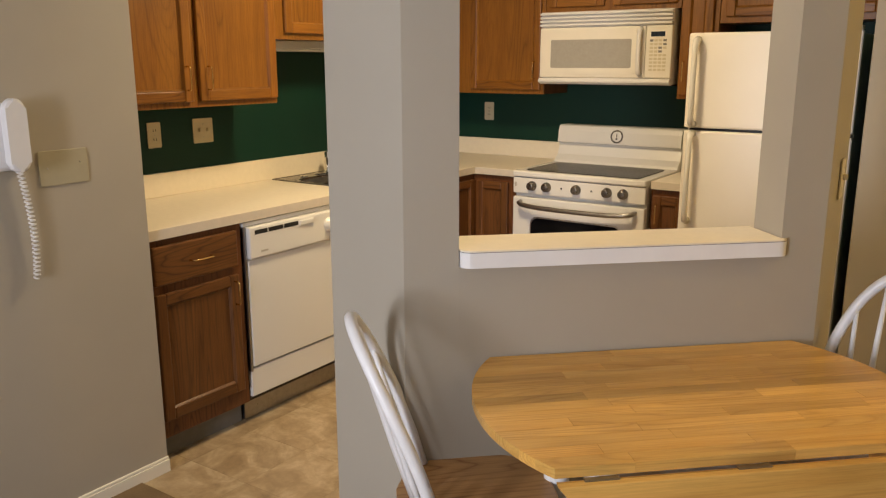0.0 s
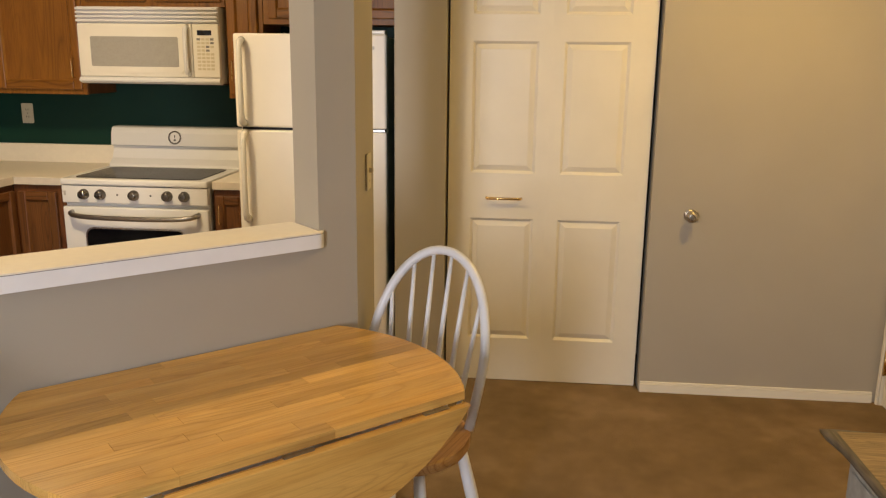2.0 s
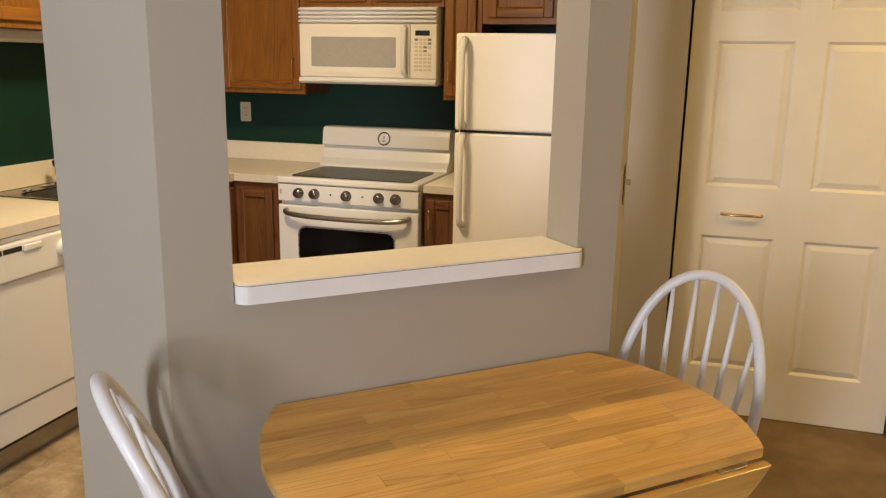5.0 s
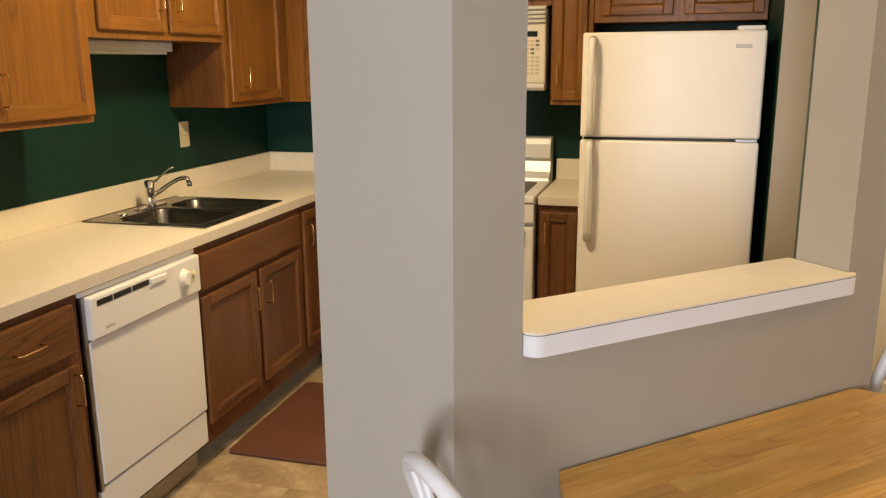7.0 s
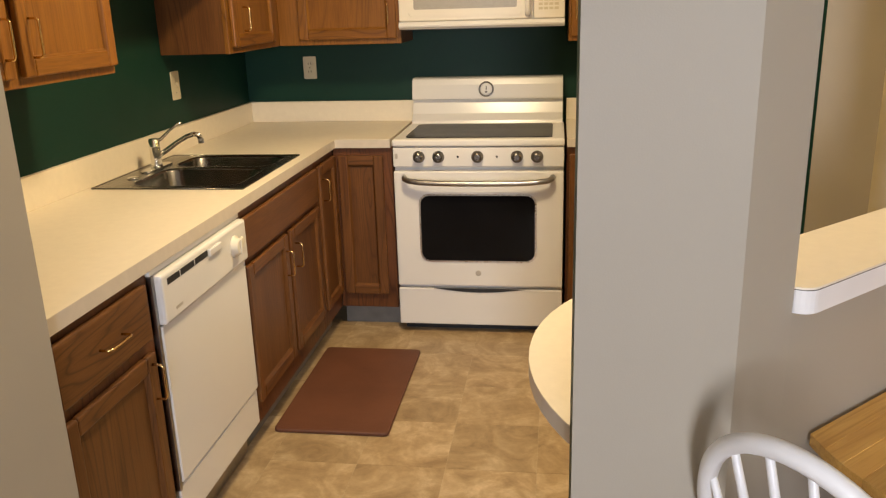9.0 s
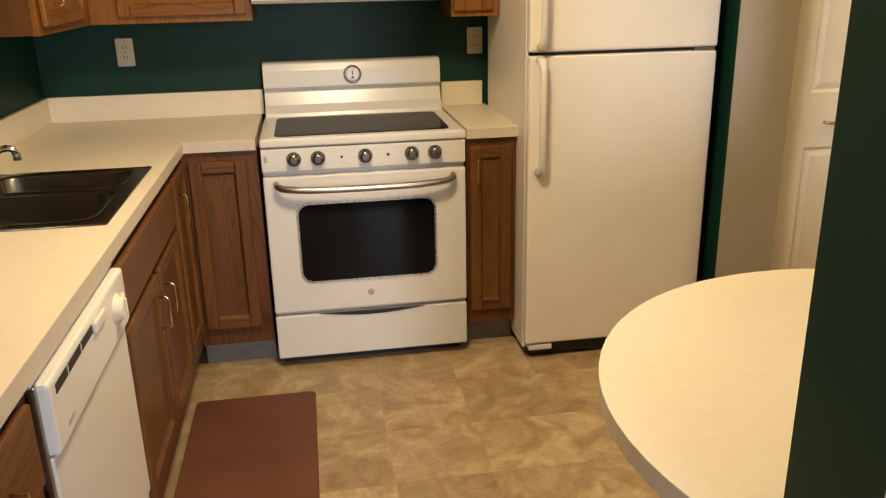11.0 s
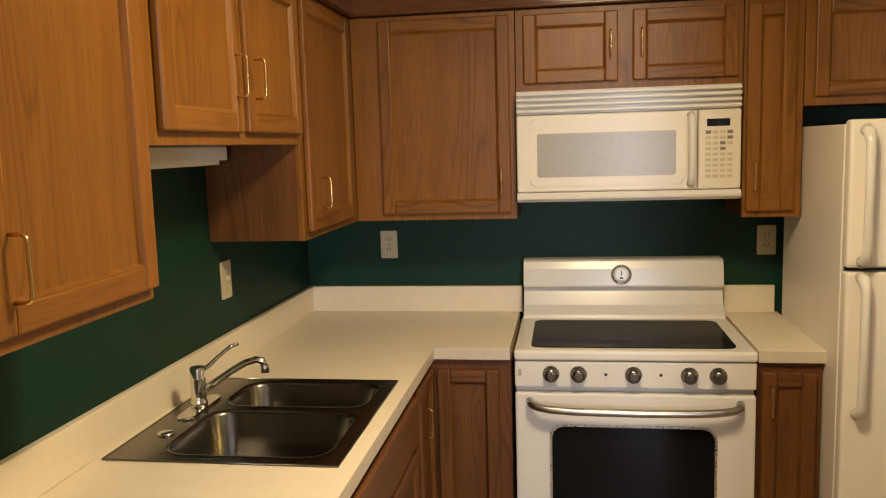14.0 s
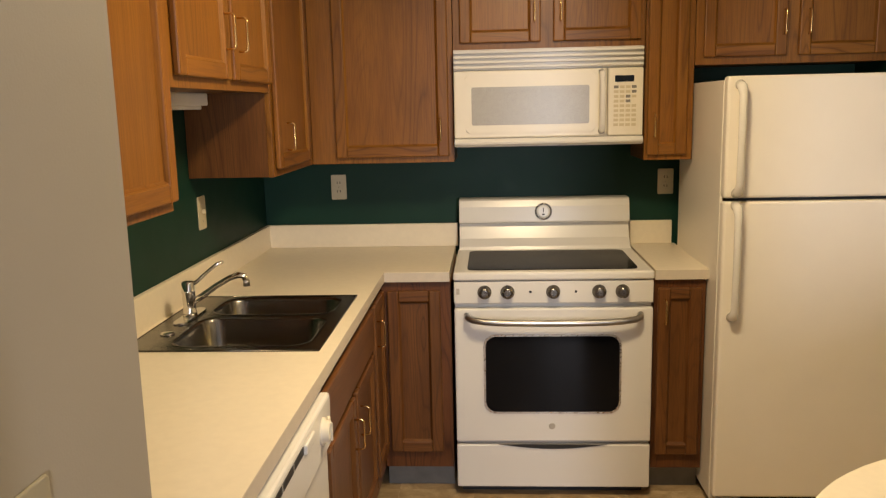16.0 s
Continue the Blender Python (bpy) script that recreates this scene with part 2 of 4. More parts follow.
def box(bm, x0, x1, y0, y1, z0, z1, bev=0.0, mi=0, seg=2):
    r = bmesh.ops.create_cube(bm, size=1)
    vs = r["verts"]
    bmesh.ops.scale(bm, vec=(x1 - x0, y1 - y0, z1 - z0), verts=vs)
    bmesh.ops.translate(bm, vec=((x0 + x1) / 2, (y0 + y1) / 2, (z0 + z1) / 2), verts=vs)
    faces = list({f for v in vs for f in v.link_faces})
    for f in faces:
        f.material_index = mi
    if bev:
        edges = list({e for v in vs for e in v.link_edges})
        out = bmesh.ops.bevel(bm, geom=edges, offset=bev, segments=seg, affect="EDGES", profile=0.5, clamp_overlap=True)
        for f in out["faces"]:
            f.material_index = mi
    return bm


def prism(bm, pts, z0, z1, mi=0, bev=0.0):
    """An upright prism over a plan outline, counter-clockwise."""
    lo = [bm.verts.new((x, y, z0)) for x, y in pts]
    hi = [bm.verts.new((x, y, z1)) for x, y in pts]
    n = len(pts)
    fs = [bm.faces.new(lo[::-1]), bm.faces.new(hi)]
    fs += [bm.faces.new((lo[i], lo[(i + 1) % n], hi[(i + 1) % n], hi[i])) for i in range(n)]
    for f in fs:
        f.material_index = mi
    if bev:
        es = [e for f in fs[:2] for e in f.edges]
        out = bmesh.ops.bevel(bm, geom=es, offset=bev, segments=2, affect="EDGES", profile=0.5, clamp_overlap=True)
        for f in out["faces"]:
            f.material_index = mi
    return bm


def tube(bm, pts, r, seg=8, closed=False, mi=0):
    """A round bar along a polyline; r is one radius or one for each point."""
    pts = [Vector(p) for p in pts]
    n = len(pts)
    rs = r if isinstance(r, (list, tuple)) else [r] * n
    rings, ref = [], None
    for i, p in enumerate(pts):
        a = pts[(i - 1) % n] if closed or i else p
        b = pts[(i + 1) % n] if closed or i < n - 1 else p
        t = (b - a).normalized()
        if ref is None:
            ref = t.orthogonal().normalized()
        ref = (ref - t * ref.dot(t)).normalized()
        side = t.cross(ref)
        rings.append([bm.verts.new(p + (ref * math.cos(k * math.tau / seg) + side * math.sin(k * math.tau / seg)) * rs[i]) for k in range(seg)])
    m = n if closed else n - 1
    for i in range(m):
        a, b = rings[i], rings[(i + 1) % n]
        for k in range(seg):
            f = bm.faces.new((a[k], a[(k + 1) % seg], b[(k + 1) % seg], b[k]))
            f.smooth, f.material_index = True, mi
    if not closed:
        bm.faces.new(rings[0][::-1]).material_index = mi
        bm.faces.new(rings[-1]).material_index = mi
    return bm


def lathe(bm, prof, seg=24, m=None, mi=0):
    """A turned shape about z from (radius, height) pairs, moved by the matrix m."""
    m = m or Matrix()
    rings = [[bm.verts.new(m @ Vector((r * math.cos(k * math.tau / seg), r * math.sin(k * math.tau / seg), z))) for k in range(seg)] for r, z in prof]
    for a, b in zip(rings, rings[1:]):
        for k in range(seg):
            f = bm.faces.new((a[k], a[(k + 1) % seg], b[(k + 1) % seg], b[k]))
            f.smooth, f.material_index = True, mi
    bm.faces.new(rings[0][::-1]).material_index = mi
    bm.faces.new(rings[-1]).material_index = mi
    return bm


def link_mesh(name, bm, mats):
    me = bpy.data.meshes.new(name)
    bmesh.ops.recalc_face_normals(bm, faces=bm.faces[:])
    bm.to_mesh(me)
    bm.free()
    for m in mats if isinstance(mats, (list, tuple)) else [mats]:
        me.materials.append(m)
    return new(name, me)


def part(name, bm, mats, parent, label="", at=None):
    ob = link_mesh(name, bm, mats)
    ob.parent = parent
    if at is not None:
        ob.matrix_basis = at
    if label:
        tagged(ob, label)
    return ob


def thing(name, m, label, category, group="", kind=""):
    ob = new(name)
    ob.empty_display_size = 0.1
    ob.matrix_basis = m
    return tagged(ob, label, category, group, kind)


def solid(name, bm, mats, label, category, kind="", m=None, group=""):
    ob = link_mesh(name, bm, mats)
    if m is not None:
        ob.matrix_basis = m
    return tagged(ob, label, category, group, kind)


def B(*a, **k):
    return box(bmesh.new(), *a, **k)


def rounded(w, h, r, n=5):
    """An outline of a rectangle with round corners about the origin."""
    out = []
    for cx, cy, a0 in ((w / 2 - r, h / 2 - r, 0), (-w / 2 + r, h / 2 - r, 90), (-w / 2 + r, -h / 2 + r, 180), (w / 2 - r, -h / 2 + r, 270)):
        out += [(cx + r * math.cos(radians(a0 + 90 * k / n)), cy + r * math.sin(radians(a0 + 90 * k / n))) for k in range(n + 1)]
    return out


FRONT = pose(0, 0, 0, 90)  # turns a plan outline into an upright one, facing -y

# ---- the plan ----
WEST, BACK, EAST, SOUTH = -3.12, 4.58, 1.74, -2.1
PHONE_X, PHONE_Y, CLOSET_Y, RETURN_X = -2.475, 1.765, 3.75, -0.495
TOP = 2.44
ANG = 43.0
ORG = Vector((-1.119, 1.698))
UX, VX = Vector((math.cos(radians(ANG)), math.sin(radians(ANG)))), Vector((-math.sin(radians(ANG)), math.cos(radians(ANG))))
DIAG = pose(ORG.x, ORG.y, 0, 0, 0, ANG)


def P(u, v):
    p = ORG + UX * u + VX * v
    return (p.x, p.y)


def wall(name, pts, z0, z1, mat, label):
    return solid(name, prism(bmesh.new(), pts, z0, z1), mat, label, "wall", "structure")


def wbox(name, x0, x1, y0, y1, z0, z1, mat, label):
    return solid(name, B(x0, x1, y0, y1, z0, z1), mat, label, "wall", "structure")


wbox("wall_west", WEST - 0.12, WEST, PHONE_Y, BACK + 0.12, 0, TOP, GREEN_PAINT, "dark green painted kitchen wall behind the sink")
wbox("wall_north", WEST, RETURN_X + 0.002, BACK, BACK + 0.12, 0, TOP, GREEN_PAINT, "dark green painted kitchen wall behind the range")
wbox("wall_return", RETURN_X, RETURN_X + 0.10, CLOSET_Y + 0.004, BACK, 0, TOP, GREEN_PAINT, "dark green painted return wall beside the refrigerator")
wbox("wall_phone", WEST - 0.12, PHONE_X, SOUTH, PHONE_Y, 0, TOP, GREY_PAINT, "warm grey painted wall with a phone")
wbox("wall_closet_side", RETURN_X, -0.262, CLOSET_Y, CLOSET_Y + 0.003, 0, TOP, GREY_PAINT, "narrow warm grey painted wall beside the closet")
wbox("wall_closet_jamb", RETURN_X + 0.102, -0.262, CLOSET_Y + 0.003, CLOSET_Y + 0.12, 0, TOP, GREY_PAINT, "grey painted jamb of the closet opening")
wbox("wall_closet_top", -0.262, 0.668, CLOSET_Y, CLOSET_Y + 0.12, 2.06, TOP, GREY_PAINT, "grey painted wall above the closet door")
wbox("wall_closet_back", RETURN_X + 0.1, EAST, CLOSET_Y + 0.5, CLOSET_Y + 0.6, 0, TOP, GREY_PAINT, "plain back wall of the closet")
wbox("wall_entry_north", 0.668, EAST + 0.12, CLOSET_Y, CLOSET_Y + 0.12, 0, TOP, GREY_PAINT, "warm grey painted wall with a brass knob")
wbox("wall_east_hinge", EAST, EAST + 0.12, 3.735, CLOSET_Y, 0, TOP, GREY_PAINT, "sliver of grey wall at the entry door")
wbox("wall_east_over", EAST, EAST + 0.12, 2.72, 3.735, 2.09, TOP, GREY_PAINT, "grey wall above the entry door")
wbox("wall_east", EAST, EAST + 0.12, SOUTH, 2.72, 0, TOP, GREY_PAINT, "plain warm grey painted living room wall")
WX0, WX1 = -1.52, -0.84
bm = bmesh.new()
for a in ((-3.24, WX0, 0, TOP), (WX1, EAST + 0.12, 0, TOP), (WX0, WX1, 0, 0.6), (WX0, WX1, 2.1, TOP)):
    box(bm, a[0], a[1], SOUTH - 0.14, SOUTH, a[2], a[3])
solid("wall_south", bm, GREY_PAINT, "warm grey painted wall round the window", "wall", "structure")
solid("ceiling", B(-3.24, EAST + 0.12, SOUTH - 0.14, BACK + 0.12, TOP, TOP + 0.1), CEIL_PAINT, "white painted ceiling", "ceiling", "structure")

# window behind the walker
win = thing("window_1", pose((WX0 + WX1) / 2, SOUTH - 0.07, 1.35), "white framed living room window", "window", "", "structure")
bm = bmesh.new()
for a in ((-0.34, 0.34, 0.69, 0.75), (-0.34, 0.34, -0.75, -0.69), (-0.34, -0.28, -0.69, 0.69), (0.28, 0.34, -0.69, 0.69), (-0.28, 0.28, -0.03, 0.03)):
    box(bm, a[0], a[1], -0.04, 0.04, a[2], a[3], 0.004)
part("window_frame", bm, WHITE_TRIM, win)
for z in (-0.69, 0.03):
    pane = part("pane", B(-0.28, 0.28, -0.003, 0.003, z, z + 0.66), GLASS, win)
    pane.visible_shadow = False

# diagonal partition with its pass-through
SILL_Z = 1.046
THK = 0.142
C1, K1 = (-1.466, 1.607), (-1.466, 1.772)
wall("wall_partition_pillar", [C1, P(-0.139, 0), P(0, 0), P(0, THK), K1], 0, TOP, [GREY_PAINT], "grey painted end pillar of the partition")
pil = bpy.data.objects["wall_partition_pillar"]
pil.data.materials.append(GREEN_PAINT)
for f in pil.data.polygons:
    if f.normal.x < -0.6 or f.normal.y > 0.8:
        f.material_index = 1
bm = prism(bmesh.new(), [P(0, 0), P(0.872, 0), P(0.872, THK), P(0, THK)], 0, SILL_Z - 0.045)
solid("wall_partition_low", bm, GREY_PAINT, "grey painted half wall under the pass-through", "wall", "structure")
STUB = (-0.398, 2.69)
bm = prism(bmesh.new(), [P(0.872, 0), P(0.996, 0), STUB, (-0.54, 2.69), (-0.54, 2.455), P(0.872, THK)], 0, TOP)
solid("wall_partition_end", bm, GREY_PAINT, "grey painted end post of the partition", "wall", "structure")
post = bpy.data.objects["wall_partition_end"]
post.data.materials.append(GREEN_PAINT)
for f in post.data.polygons:
    if f.normal.x < -0.9:
        f.material_index = 1
bm = prism(bmesh.new(), [P(0, 0), P(0.872, 0), P(0.872, THK), P(0, THK)], 2.12, TOP)
solid("wall_partition_over", bm, GREY_PAINT, "grey painted wall above the pass-through", "wall", "structure")

# sill of the pass-through, rounded at its front corners
out = [(0.002, THK + 0.02), (0.002, 0.0)]
out += [(0.032 + 0.03 * math.cos(radians(a)), 0.006 + 0.03 * math.sin(radians(a))) for a in range(180, 271, 15)]
out += [(0.856 + 0.03 * math.cos(radians(a)), 0.006 + 0.03 * math.sin(radians(a))) for a in range(270, 361, 15)]
out += [(0.886, -0.0015), (0.870, -0.0015), (0.870, THK + 0.02)]
sill = thing("pass_through_sill", DIAG, "cream laminate sill with white front edge in the pass-through", "sill")
part("sill_top", prism(bmesh.new(), out, SILL_Z - 0.004, SILL_Z), LAMINATE, sill, "cream laminate top")
part("sill_seam", prism(bmesh.new(), [(x, y - 0.0006) for x, y in out], SILL_Z - 0.0052, SILL_Z - 0.0040), BRONZE, sill, "thin dark laminate seam")
part("sill_edge", prism(bmesh.new(), out, SILL_Z - 0.045, SILL_Z - 0.0053), SILL_WHITE, sill, "white front edge")

# floors
solid("floor", prism(bmesh.new(), [(WEST, 1.4), (-0.3, 1.4), (-0.3, BACK), (WEST, BACK)], -0.06, -0.0014), GROUT, "sheet under the tan stone-pattern kitchen floor", "floor", "structure")
carpet_out = [(PHONE_X, SOUTH), (EAST + 0.1, SOUTH), (EAST + 0.1, CLOSET_Y + 0.5), (RETURN_X + 0.05, CLOSET_Y + 0.5), (RETURN_X + 0.05, CLOSET_Y), P(0.97, 0.07), P(-0.1, 0.07), (-1.44, 1.64), (PHONE_X, 1.64)]
solid("floor_carpet", prism(bmesh.new(), carpet_out, -0.05, 0.008), CARPET, "tan brown cut-pile carpet", "carpet", "structure")

# baseboards
def baseboard(name, pts):
    (x0, y0), (x1, y1) = pts
    d = math.hypot(x1 - x0, y1 - y0)
    m = pose(x0, y0, 0, 0, 0, math.degrees(math.atan2(y1 - y0, x1 - x0)))
    bm = box(bmesh.new(), 0, d, -0.013, 0, 0, 0.048, 0.001)
    box(bm, 0, d, -0.009, 0, 0.048, 0.060, 0.003)
    solid(name, bm, WHITE_TRIM, "white painted baseboard along the wall", "baseboard", "structure", m)


baseboard("baseboard_entry", [(0.672, CLOSET_Y), (EAST - 0.02, CLOSET_Y)])
baseboard("baseboard_side", [(RETURN_X, CLOSET_Y), (-0.264, CLOSET_Y)])
baseboard("baseboard_phone", [(PHONE_X, PHONE_Y), (PHONE_X, SOUTH)][::-1])
baseboard("baseboard_low", [P(-0.139, 0), P(0.996, 0)])
baseboard("baseboard_pillar", [C1, P(-0.139, 0)])

# ---- kitchen cabinets ----
PULL = 0.095


def pull(parent, x, z, y, upright=True, mat=BRASS):
    """A thin wire pull with round shoulders, standing out to -y from the plane y."""
    h, d, r = PULL / 2, 0.028, 0.010
    prof = [(-h, 0), (-h, -d + r)] + [(-h + r - r * math.cos(radians(a)), -d + r - r * math.sin(radians(a))) for a in (30, 60, 90)]
    prof += [(h - r + r * math.sin(radians(a)), -d + r - r * math.cos(radians(a))) for a in (0, 30, 60, 90)] + [(h, 0)]
    bm = bmesh.new()
    tube(bm, [(0, b, a) if upright else (a, b, 0) for a, b in prof], 0.0032, 8)
    return part("handle", bm, mat, parent, "thin brass wire pull", pose(x, y, z))


def framed_front(name, w, h, cab, at, drawer=False, stile=0.045, t=0.019, wv=OAK_V, wh=OAK_H):
    """A framed door with its stiles and rails round a recessed panel, or a plain drawer front. Front at y = -t."""
    if drawer:
        return part(name, B(0, w, -t, 0, 0, h, 0.006), wh, cab, "", at)
    s = min(stile, w * 0.28)
    e = 0.007
    o = part(name, B(s - 0.004, w - s + 0.004, -t + 0.013, -0.002, s - 0.004, h - s + 0.004), wv, cab, "", at)
    for x0 in (0, w - s):
        part("stile", B(x0, x0 + s, -t, 0, 0, h, 0.0055), wv, o)
    for z0 in (0, h - s):
        part("rail", B(s, w - s, -t + 0.0008, 0, z0, z0 + s, 0.005), wh, o)
    # sloped moulding between the frame and the recessed panel
    bm = bmesh.new()
    outer = [bm.verts.new((x, -t + 0.004, z)) for x, z in ((s, s), (w - s, s), (w - s, h - s), (s, h - s))]
    inner = [bm.verts.new((x, -t + 0.0128, z)) for x, z in ((s + e, s + e), (w - s - e, s + e), (w - s - e, h - s - e), (s + e, h - s - e))]
    for k in range(4):
        bm.faces.new((outer[k], outer[(k + 1) % 4], inner[(k + 1) % 4], inner[k]))
    part("panel_moulding", bm, wv, o)
    return o


def cabinet(name, m, w, z0, z1, depth, fronts, label, category, toe=False, body_top=None):
    """fronts: (kind, x0, x1, z0, z1, handle x, handle z, upright). Local y = 0 is the face frame, -y the room."""
    cab = thing(name, m, label, category, "oak kitchen cabinets")
    bm = bmesh.new()
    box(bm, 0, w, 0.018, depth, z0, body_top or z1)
    # wall cabinet sides take the dark oak too, as shade in the colour
    part("body", bm, BASE_V, cab, "dark oak cabinet side with shade in its colour")
    bm = bmesh.new()
    box(bm, 0.0005, w - 0.0005, 0, 0.018, z0 - 0.0015, z1 - 0.0005, 0.0015)
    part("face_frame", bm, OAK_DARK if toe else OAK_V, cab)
    if toe:
        part("toe_kick", B(0, w, 0.06, 0.075, 0, z0), TOE, cab, "grey vinyl toe kick")
    for kind, a, b, c, d, hx, hz, up in fronts:
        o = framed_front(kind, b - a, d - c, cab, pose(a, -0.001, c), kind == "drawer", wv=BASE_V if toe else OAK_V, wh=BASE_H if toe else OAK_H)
        if hx is not None:
            pull(o, hx - a, hz - c, -0.019, up)
    return cab


UF, UB = -2.82, 4.27          # face frames of the wall cabinets
BF, BB = -2.515, 3.985        # face frames of the base cabinets
UZ0, UZ1 = 1.322, 2.055


def west(y, x=UF):
    return pose(x, y, 0, 0, 0, 90)


ud = UF - WEST - 0.002
cabinet("wall_cabinet", west(1.80), 0.955, UZ0, UZ1, ud, [
    ("door", 0.03, 0.470, 1.345, 2.035, 0.435, 1.44, True), ("door", 0.505, 0.945, 1.345, 2.035, 0.545, 1.44, True)],
    "oak wall cabinet with two framed doors above the dishwasher", "cabinet")
cabinet("wall_cabinet", west(2.757), 0.890, 1.608, UZ1, ud, [
    ("door", 0.055, 0.448, 1.635, 2.035, 0.405, 1.765, True), ("door", 0.478, 0.875, 1.635, 2.035, 0.520, 1.765, True)],
    "short oak wall cabinet with two doors above the sink", "cabinet")
cabinet("wall_cabinet", west(3.649), BACK - 3.649 - 0.003, UZ0, UZ1, ud, [
    ("door", 0.030, 0.535, 1.345, 2.035, 0.140, 1.455, True)],
    "tall oak corner wall cabinet with one door", "cabinet")
bd = BACK - UB - 0.002


def north(x, y=UB):
    return pose(x, y, 0)


cabinet("wall_cabinet", north(-2.818), 0.594, UZ0, UZ1, bd, [
    ("door", 0.104, 0.574, 1.345, 2.038, 0.541, 1.457, True)], "oak wall cabinet with one wide door in the corner", "cabinet")
cabinet("wall_cabinet", north(-2.222), 0.771, 1.772, UZ1, bd, [
    ("door", 0.028, 0.354, 1.796, 2.034, 0.328, 1.92, True), ("door", 0.404, 0.752, 1.796, 2.034, 0.432, 1.92, True)],
    "short oak wall cabinet with two doors above the microwave", "cabinet")
cabinet("wall_cabinet", north(-1.449), 0.194, 1.315, UZ1, bd, [
    ("door", 0.010, 0.168, 1.335, 2.034, 0.035, 1.455, True)], "narrow oak wall cabinet beside the microwave", "cabinet")
cabinet("wall_cabinet", north(-1.253), 0.752, 1.69, UZ1, bd, [
    ("door", 0.030, 0.352, 1.718, 2.034, 0.335, 1.845, True), ("door", 0.398, 0.735, 1.718, 2.034, 0.430, 1.845, True)],
    "oak wall cabinet with two doors above the refrigerator", "cabinet")

# wooden fascia above the wall cabinets
FAS = wood("stained_fascia", (0.07, 0.025, 0.01), (0.15, 0.058, 0.02), (0.19, 0.075, 0.027), 0, 0.22)
FASY = wood("stained_fascia_side", (0.07, 0.025, 0.01), (0.15, 0.058, 0.02), (0.19, 0.075, 0.027), 1, 0.22)
bm = box(bmesh.new(), -2.842, -0.499, UB - 0.022, BACK - 0.004, UZ1 + 0.002, TOP - 0.002, 0.002)
box(bm, -2.818, -0.499, UB - 0.034, UB - 0.0225, UZ1 + 0.002, UZ1 + 0.014, 0.004)
solid("soffit_north", bm, FAS, "dark stained wooden soffit above the range wall cabinets", "soffit", "structure")
bm = box(bmesh.new(), WEST + 0.004, -2.798, PHONE_Y + 0.004, UB - 0.036, UZ1 + 0.002, TOP - 0.002, 0.002)
box(bm, -2.7975, -2.786, PHONE_Y + 0.004, UB - 0.036, UZ1 + 0.002, UZ1 + 0.014, 0.004)
solid("soffit_west", bm, FASY, "dark stained wooden soffit above the sink wall cabinets", "soffit", "structure")

# base cabinets
bz0, bz1 = 0.105, 0.876
bdep = BF - WEST - 0.002
cabinet("base_cabinet", west(1.772, BF), 0.446, bz0, bz1, bdep, [
    ("drawer", 0.018, 0.412, 0.705, 0.852, 0.225, 0.778, False), ("door", 0.018, 0.412, 0.175, 0.672, 0.385, 0.60, True)],
    "dark oak base cabinet with one drawer and one door", "cabinet", True)
cabinet("base_cabinet", west(2.822, BF), 0.858, bz0, bz1, bdep, [
    ("drawer", 0.012, 0.842, 0.705, 0.845, None, 0, False), ("door", 0.012, 0.418, 0.185, 0.682, 0.378, 0.575, True), ("door", 0.452, 0.842, 0.185, 0.682, 0.490, 0.575, True)],
    "dark oak sink base cabinet with a false drawer and two doors", "cabinet", True, 0.70)
cabinet("base_cabinet", west(3.682, BF), 0.302, bz0, bz1, bdep, [
    ("door", 0.022, 0.286, 0.185, 0.845, 0.055, 0.735, True)], "narrow dark oak corner base cabinet with one tall door", "cabinet", True)
cabinet("base_cabinet", north(BF + 0.002, BB), 0.276, bz0, bz1, BACK - BB - 0.002, [
    ("door", 0.026, 0.236, 0.175, 0.842, None, 0, True)], "dark oak corner base cabinet with one framed door beside the range", "cabinet", True)
cabinet("base_cabinet", north(-1.452, BB), 0.198, bz0, bz1, BACK - BB - 0.002, [
    ("door", 0.014, 0.180, 0.165, 0.845, 0.040, 0.752, True)], "narrow dark oak base cabinet between range and refrigerator", "cabinet", True)

# ---- worktops ----
CZ0, CZ1 = 0.878, 0.916
CFX, CFY = -2.496, 3.968
SK = (-3.078, -2.536, 2.946, 3.573)   # rim of the sink
HO = (SK[0] + 0.02, SK[1] - 0.02, SK[2] + 0.02, SK[3] - 0.02)
wt = thing("worktop", Matrix(), "cream laminate L-shaped kitchen worktop with backsplash", "worktop")


def slab(xs, ys, filled, z0, z1):
    """One connected slab over the filled cells of a grid, open where a cell is left out."""
    bm = bmesh.new()
    vert = {}

    def at(i, j, z):
        if (i, j, z) not in vert:
            vert[i, j, z] = bm.verts.new((xs[i], ys[j], z))
        return vert[i, j, z]
    for i, j in filled:
        bm.faces.new([at(a, b, z1) for a, b in ((i, j), (i + 1, j), (i + 1, j + 1), (i, j + 1))])
        bm.faces.new([at(a, b, z0) for a, b in ((i, j), (i, j + 1), (i + 1, j + 1), (i + 1, j))])
        for di, dj, (a, b), (c, d) in ((-1, 0, (i, j + 1), (i, j)), (1, 0, (i + 1, j), (i + 1, j + 1)), (0, -1, (i, j), (i + 1, j)), (0, 1, (i + 1, j + 1), (i, j + 1))):
            if (i + di, j + dj) not in filled:
                bm.faces.new((at(a, b, z0), at(c, d, z0), at(c, d, z1), at(a, b, z1)))
    return bm


